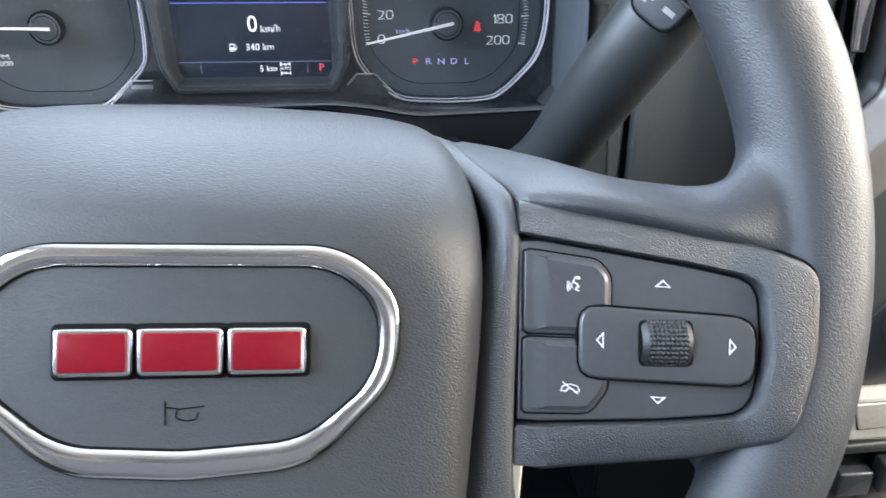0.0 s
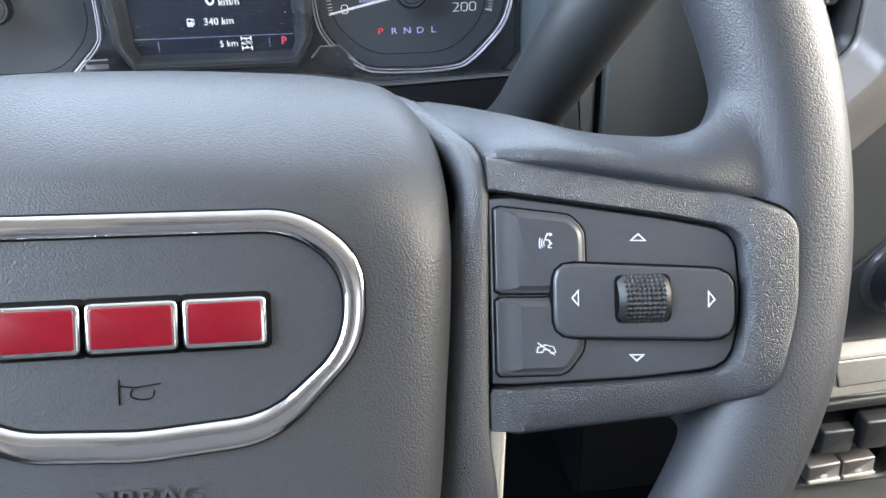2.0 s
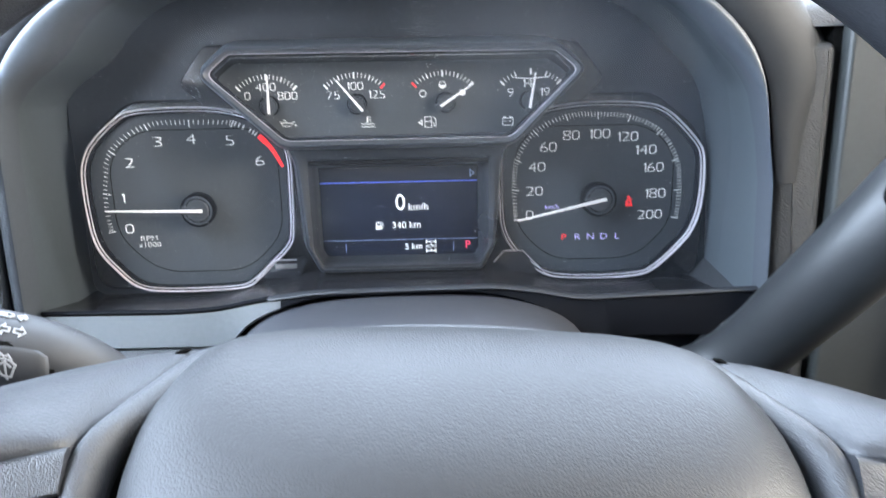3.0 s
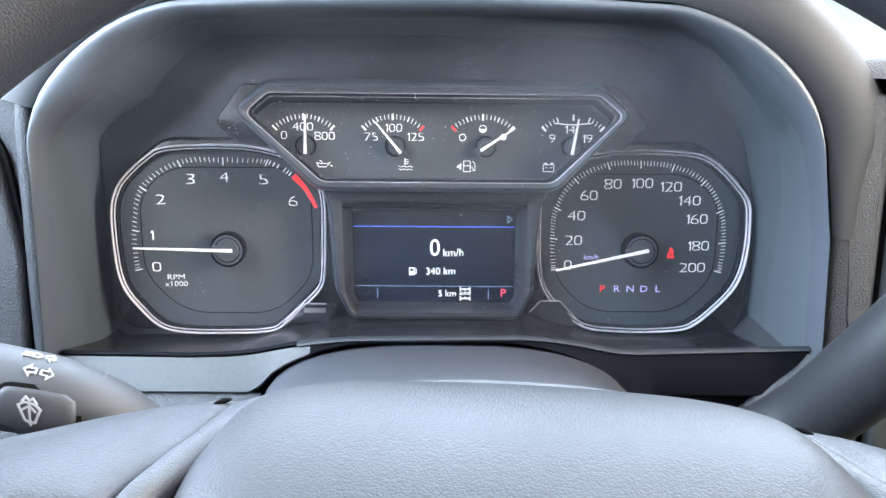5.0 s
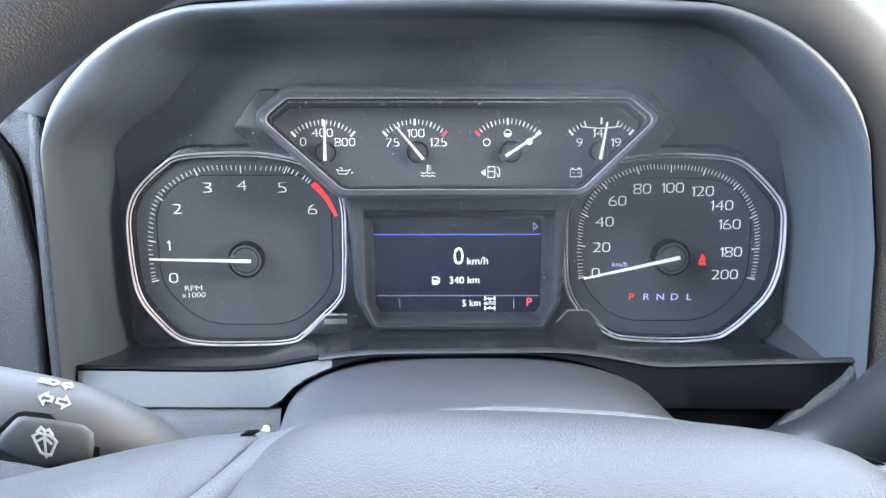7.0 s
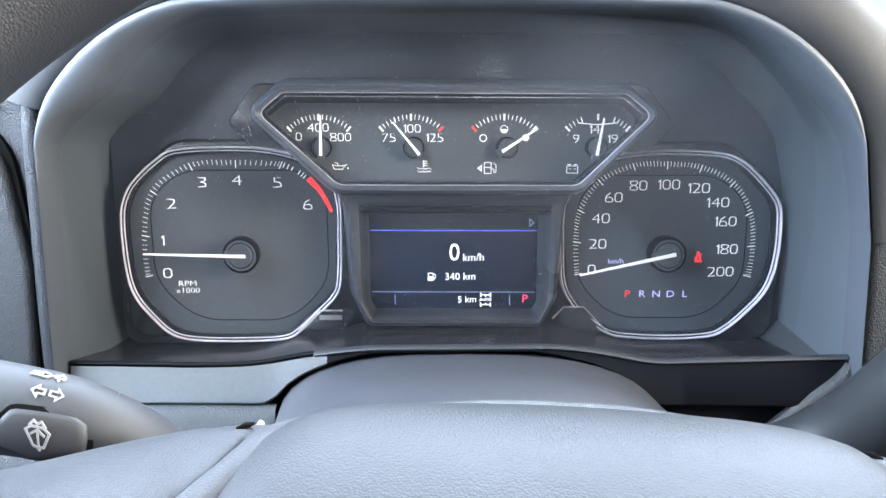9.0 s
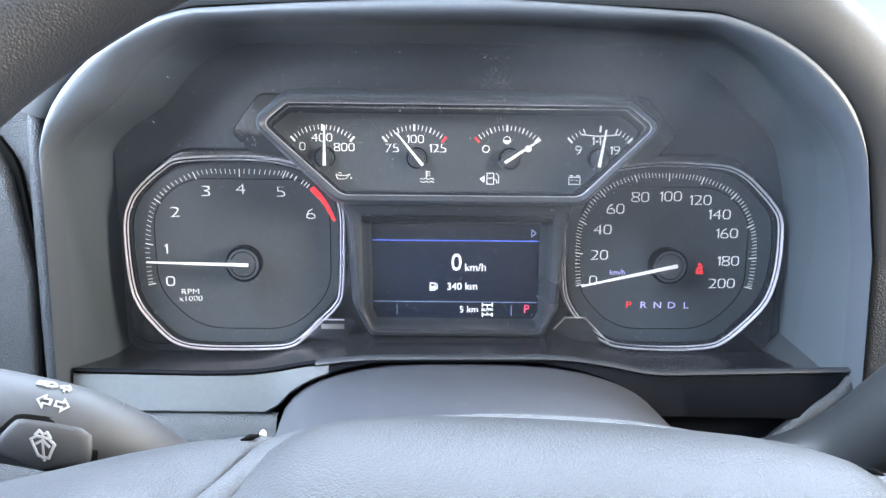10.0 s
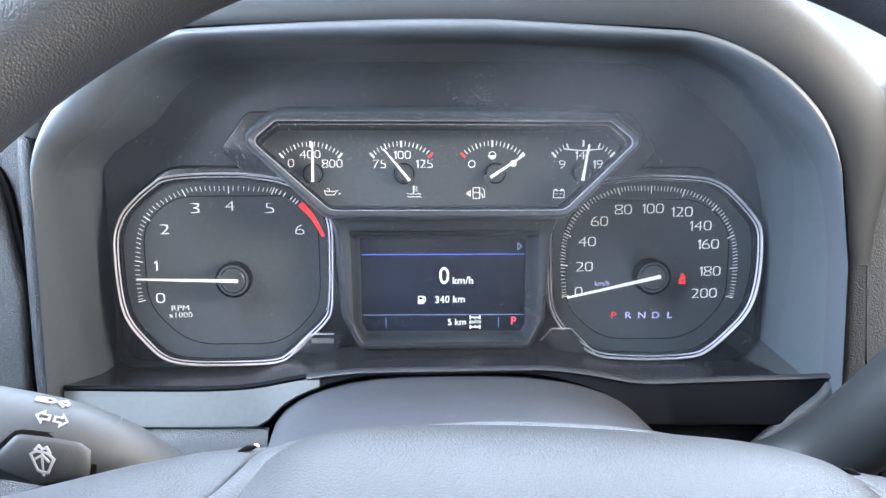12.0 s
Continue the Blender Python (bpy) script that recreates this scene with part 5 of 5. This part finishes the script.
part("vent_rim", loft([at(slope, 90.5), at(offset(slope, -1.2), 90.0), at(offset(slope, -3.0), 87.5), at(offset(hole, 1.5), 80), at(hole, 78.5), at(hole, 50)], caps=(False, False)), SATIN, vent, "bright satin sloping rim", smooth=70)
part("vent_box", prism(offset(hole, -0.4), 20, 62, 2.0), DEEP, vent, "black vent housing", smooth=60)
inset = offset(hole, -7)
part("vent_liner", loft([at(offset(hole, -0.6), 76), at(offset(hole, -2), 77), at(offset(inset, 2), 74), at(inset, 70), at(inset, 60)], caps=(False, False)), KEY, vent, "dark grey inner liner", smooth=70)
for x in (300, 318, 336):
    part("vane", prism(rect(x - 4, -30 + (x - 300) * 0.9, x + 6, 126, 4.5), 60, 70, 2.5), KEY, vent, "rounded upright vane")

part("vent_tab", prism(rpoly([(333, 25, 2), (342, 25, 2), (340, 70, 2), (328, 70, 2)], 4), 68, 78, 2.0, 4), CHROME, vent, "bright adjuster tab", smooth=60)

knob = thing("rotary_knob", DASH_AT, "black ribbed rotary control knob", "knob")
k = 60
rings = []
for r, z in ((27, 86), (27, 90), (25.6, 92), (24.6, 92.4), (23, 93), (22.4, 106), (21, 109), (15, 110)):
    rib = [0.7 if 90 < z < 108 and i % 2 else 0 for i in range(k)]
    rings.append([(416 + (r + rib[i]) * math.cos(i * math.tau / k), -140 + (r + rib[i]) * math.sin(i * math.tau / k), z) for i in range(k)])
part("grip", loft(rings[4:]), GLOSS, knob, "ribbed gloss black grip")
part("base_ring", loft(rings[:5]), FRAME, knob, "semi-gloss ribbed base ring")
part("knob_plate", prism(rpoly([(374.5, -142, 4), (410, -107, 4), (700, -80, 4), (700, -178, 4), (379, -189, 4)], 4), 60, 88.5, 0.6), KEY, stack, "dark plate round the knob")

tray = thing("storage_panel", DASH_AT, "pale panel with an inset lid under the controls", "panel")
part("panel", prism(rpoly([(381, -226, 2), (700, -208, 3), (700, -180, 3), (371, -191.5, 2)], 4), 40, 99, 1.2), CREAM, tray, "pale cream frame")
part("lid_gap", prism(rpoly([(384.3, -217.2, 1), (700, -200, 1), (700, -184, 1), (377.2, -195.2, 1)], 4), 90, 99.3, 0.1), GAP, tray)
part("lid", prism(rpoly([(384.8, -216.0, 1), (700, -198, 1), (700, -184.6, 1), (377.6, -195.6, 1)], 4), 90, 100.6, 0.9), CREAM, tray, "pale cream lid")
part("panel_edge", prism(rpoly([(371, -239, 3), (437, -236.5, 6), (437, -228, 3), (371, -231, 2)], 4), 40, 99, 2.0), OLIVE, tray, "grey ledge under the panel")

bank = thing("switch_bank", DASH_AT, "dark recessed switch bank under the pale panel", "switch bank")
part("recess", prism(rect(366, -306, 446, -232, 8), 40, 84, 1.0), DEEP, bank, "black recess")
part("bank_rim", ring(rect(362, -310, 452, -226, 12), rect(367, -304.5, 445, -234, 8), 60, 97, 1.6), OLIVE, bank, "grey rounded rim")
for x0, x1, y0, y1, z1 in ((383.5, 408, -277, -256, 99), (411.5, 437, -273, -248, 102)):
    sw = thing("rocker_switch", DASH_AT, "black dashboard rocker switch", "switch", "rocker switches")
    block = rect(x0, y0, x1, y1, 2.5)
    part("body", prism(offset(block, 0.8), 80, 90, 0.5), GAP, sw)
    part("rocker", prism(block, 82, z1, 2.2, 4), KEY, sw, "satin black rocker", smooth=60)
for x0, y0 in ((379, -301), (404.6, -299)):
    sw = thing("toggle_key", DASH_AT, "satin silver toggle key with a printed mark", "switch", "silver toggle keys")
    part("body", prism(rpoly([(x0 + 1.5, y0, 1.5), (x0 + 25, y0 + 1.2, 1.5), (x0 + 23.5, y0 + 16.4, 1.5), (x0, y0 + 14.6, 1.5)], 4), 80, 100, 1.6), SATIN, sw, "satin silver key", smooth=60)
    part("key_edge", prism(rpoly([(x0 + 1.6, y0 - 0.4, 0.5), (x0 + 25, y0 + 0.8, 0.5), (x0 + 25, y0 + 3.2, 0.5), (x0 + 1.6, y0 + 2.0, 0.5)], 3), 90, 101.6, 0.6), CREAM, sw, "pale lower edge")
    part("mark", prism(rect(x0 + 10, y0 + 3.6, x0 + 15, y0 + 6.4, 0.4), 99.8, 100.4, 0.1), PRINT, sw)
console = thing("console", DASH_AT, "dark grey lower console", "console", kind="structure")
part("console_body", prism(rpoly([(352, -640, 10), (760, -640, 10), (760, -236, 10), (352, -236, 6)], 4), -200, 82, 8), OLIVE, console, "grey console body", smooth=60)
part("console_lip", prism(rpoly([(352, -420, 10), (760, -420, 10), (760, -308, 14), (352, -308, 14)], 5), 40, 130, 14, 5), OLIVE, console, "rounded console lip", smooth=60)

# pale colour in place of the light on this bit of lower dash panel
strip = thing("lit_dash_strip", DASH_AT, "strip of lower dash panel, its light put into a pale colour", "trim")
part("lit_panel_strip", prism(rpoly([(141, -330, 2), (148, -330, 2), (152, -180, 2), (142, -180, 2)], 4), 130, 146, 2), CREAM, strip, "pale strip coloured as if lit")

# ---- cab around the camera ----
cab = thing("cab", pose(0, 0, 0), "truck cab interior with pale headliner and cloth seats", "vehicle cab", kind="structure")


def box(name, x0, x1, y0, y1, z0, z1, material, label, bevel=0.0):
    bm = bmesh.new()
    bmesh.ops.create_cube(bm, size=1.0)
    for v in bm.verts:
        v.co = Vector(((x0 + x1) / 2 + v.co.x * (x1 - x0), (y0 + y1) / 2 + v.co.y * (y1 - y0), (z0 + z1) / 2 + v.co.z * (z1 - z0))) * 1000
    if bevel:
        bmesh.ops.bevel(bm, geom=bm.edges[:], offset=bevel * 1000, segments=4, affect="EDGES", profile=0.5)
    return part(name, bm, material, cab, label, 40)


box("roof", -0.62, 1.32, -1.9, 0.06, 1.72, 1.78, LINER, "pale cloth headliner")
box("cab_floor", -0.62, 1.32, -1.9, 0.9, 0.28, 0.34, DEEP, "dark carpet floor")
box("back_wall", -0.62, 1.32, -1.96, -1.9, 0.28, 1.20, LINER, "pale rear wall")
box("back_rail", -0.62, 1.32, -1.96, -1.9, 1.60, 1.78, LINER, "pale rear rail")
box("back_post", -0.62, -0.48, -1.96, -1.9, 1.20, 1.60, LINER, "pale rear post")
box("back_post", 1.18, 1.32, -1.96, -1.9, 1.20, 1.60, LINER, "pale rear post")
for x0, x1 in ((-0.66, -0.60), (1.30, 1.36)):
    box("door_panel", x0, x1, -1.9, 0.9, 0.28, 1.12, OLIVE, "grey door panel")
    box("roof_rail", x0, x1, -1.9, 0.1, 1.62, 1.78, LINER, "pale roof rail")
    box("rear_pillar", x0, x1, -1.9, -1.0, 1.10, 1.66, LINER, "pale rear pillar")
    bm = tube([((x0 + x1) * 500, 820, 1100), ((x0 + x1) * 500, 60, 1720)], [40, 40], 12)
    part("front_pillar", bm, LINER, cab, "pale windshield pillar")
box("firewall", -0.62, 1.32, 0.86, 0.9, 0.28, 1.10, BLACK, "dark bulkhead")

for x in (-0.02, 0.72):
    seat = thing("front_seat", pose(x, 0, 0), "dark grey cloth truck seat", "seat", "front seats")

    def seat_box(name, dims, label, bev):
        bm = bmesh.new()
        bmesh.ops.create_cube(bm, size=1.0)
        x0, x1, y0, y1, z0, z1 = dims
        for v in bm.verts:
            v.co = Vector(((x0 + x1) / 2 + v.co.x * (x1 - x0), (y0 + y1) / 2 + v.co.y * (y1 - y0), (z0 + z1) / 2 + v.co.z * (z1 - z0))) * 1000
        bmesh.ops.bevel(bm, geom=bm.edges[:], offset=bev * 1000, segments=4, affect="EDGES", profile=0.5)
        part(name, bm, CLOTH, seat, label, 50)

    seat_box("seat", (-0.25, 0.25, -1.15, -0.62, 0.34, 0.72), "cloth seat cushion", 0.06)
    seat_box("backrest", (-0.25, 0.25, -1.32, -1.12, 0.66, 1.34), "cloth backrest", 0.07)
    seat_box("headrest", (-0.13, 0.13, -1.30, -1.18, 1.36, 1.56), "cloth headrest", 0.05)

ground = thing("ground", pose(0, 0, -0.45), "grey asphalt ground outside the truck", "ground", kind="structure")
bm = bmesh.new()
q = [bm.verts.new((x * 2e6, y * 2e6, 0)) for x, y in ((-1, -1), (1, -1), (1, 1), (-1, 1))]
bm.faces.new(q)
part("asphalt", bm, GROUND, ground, smooth=0)
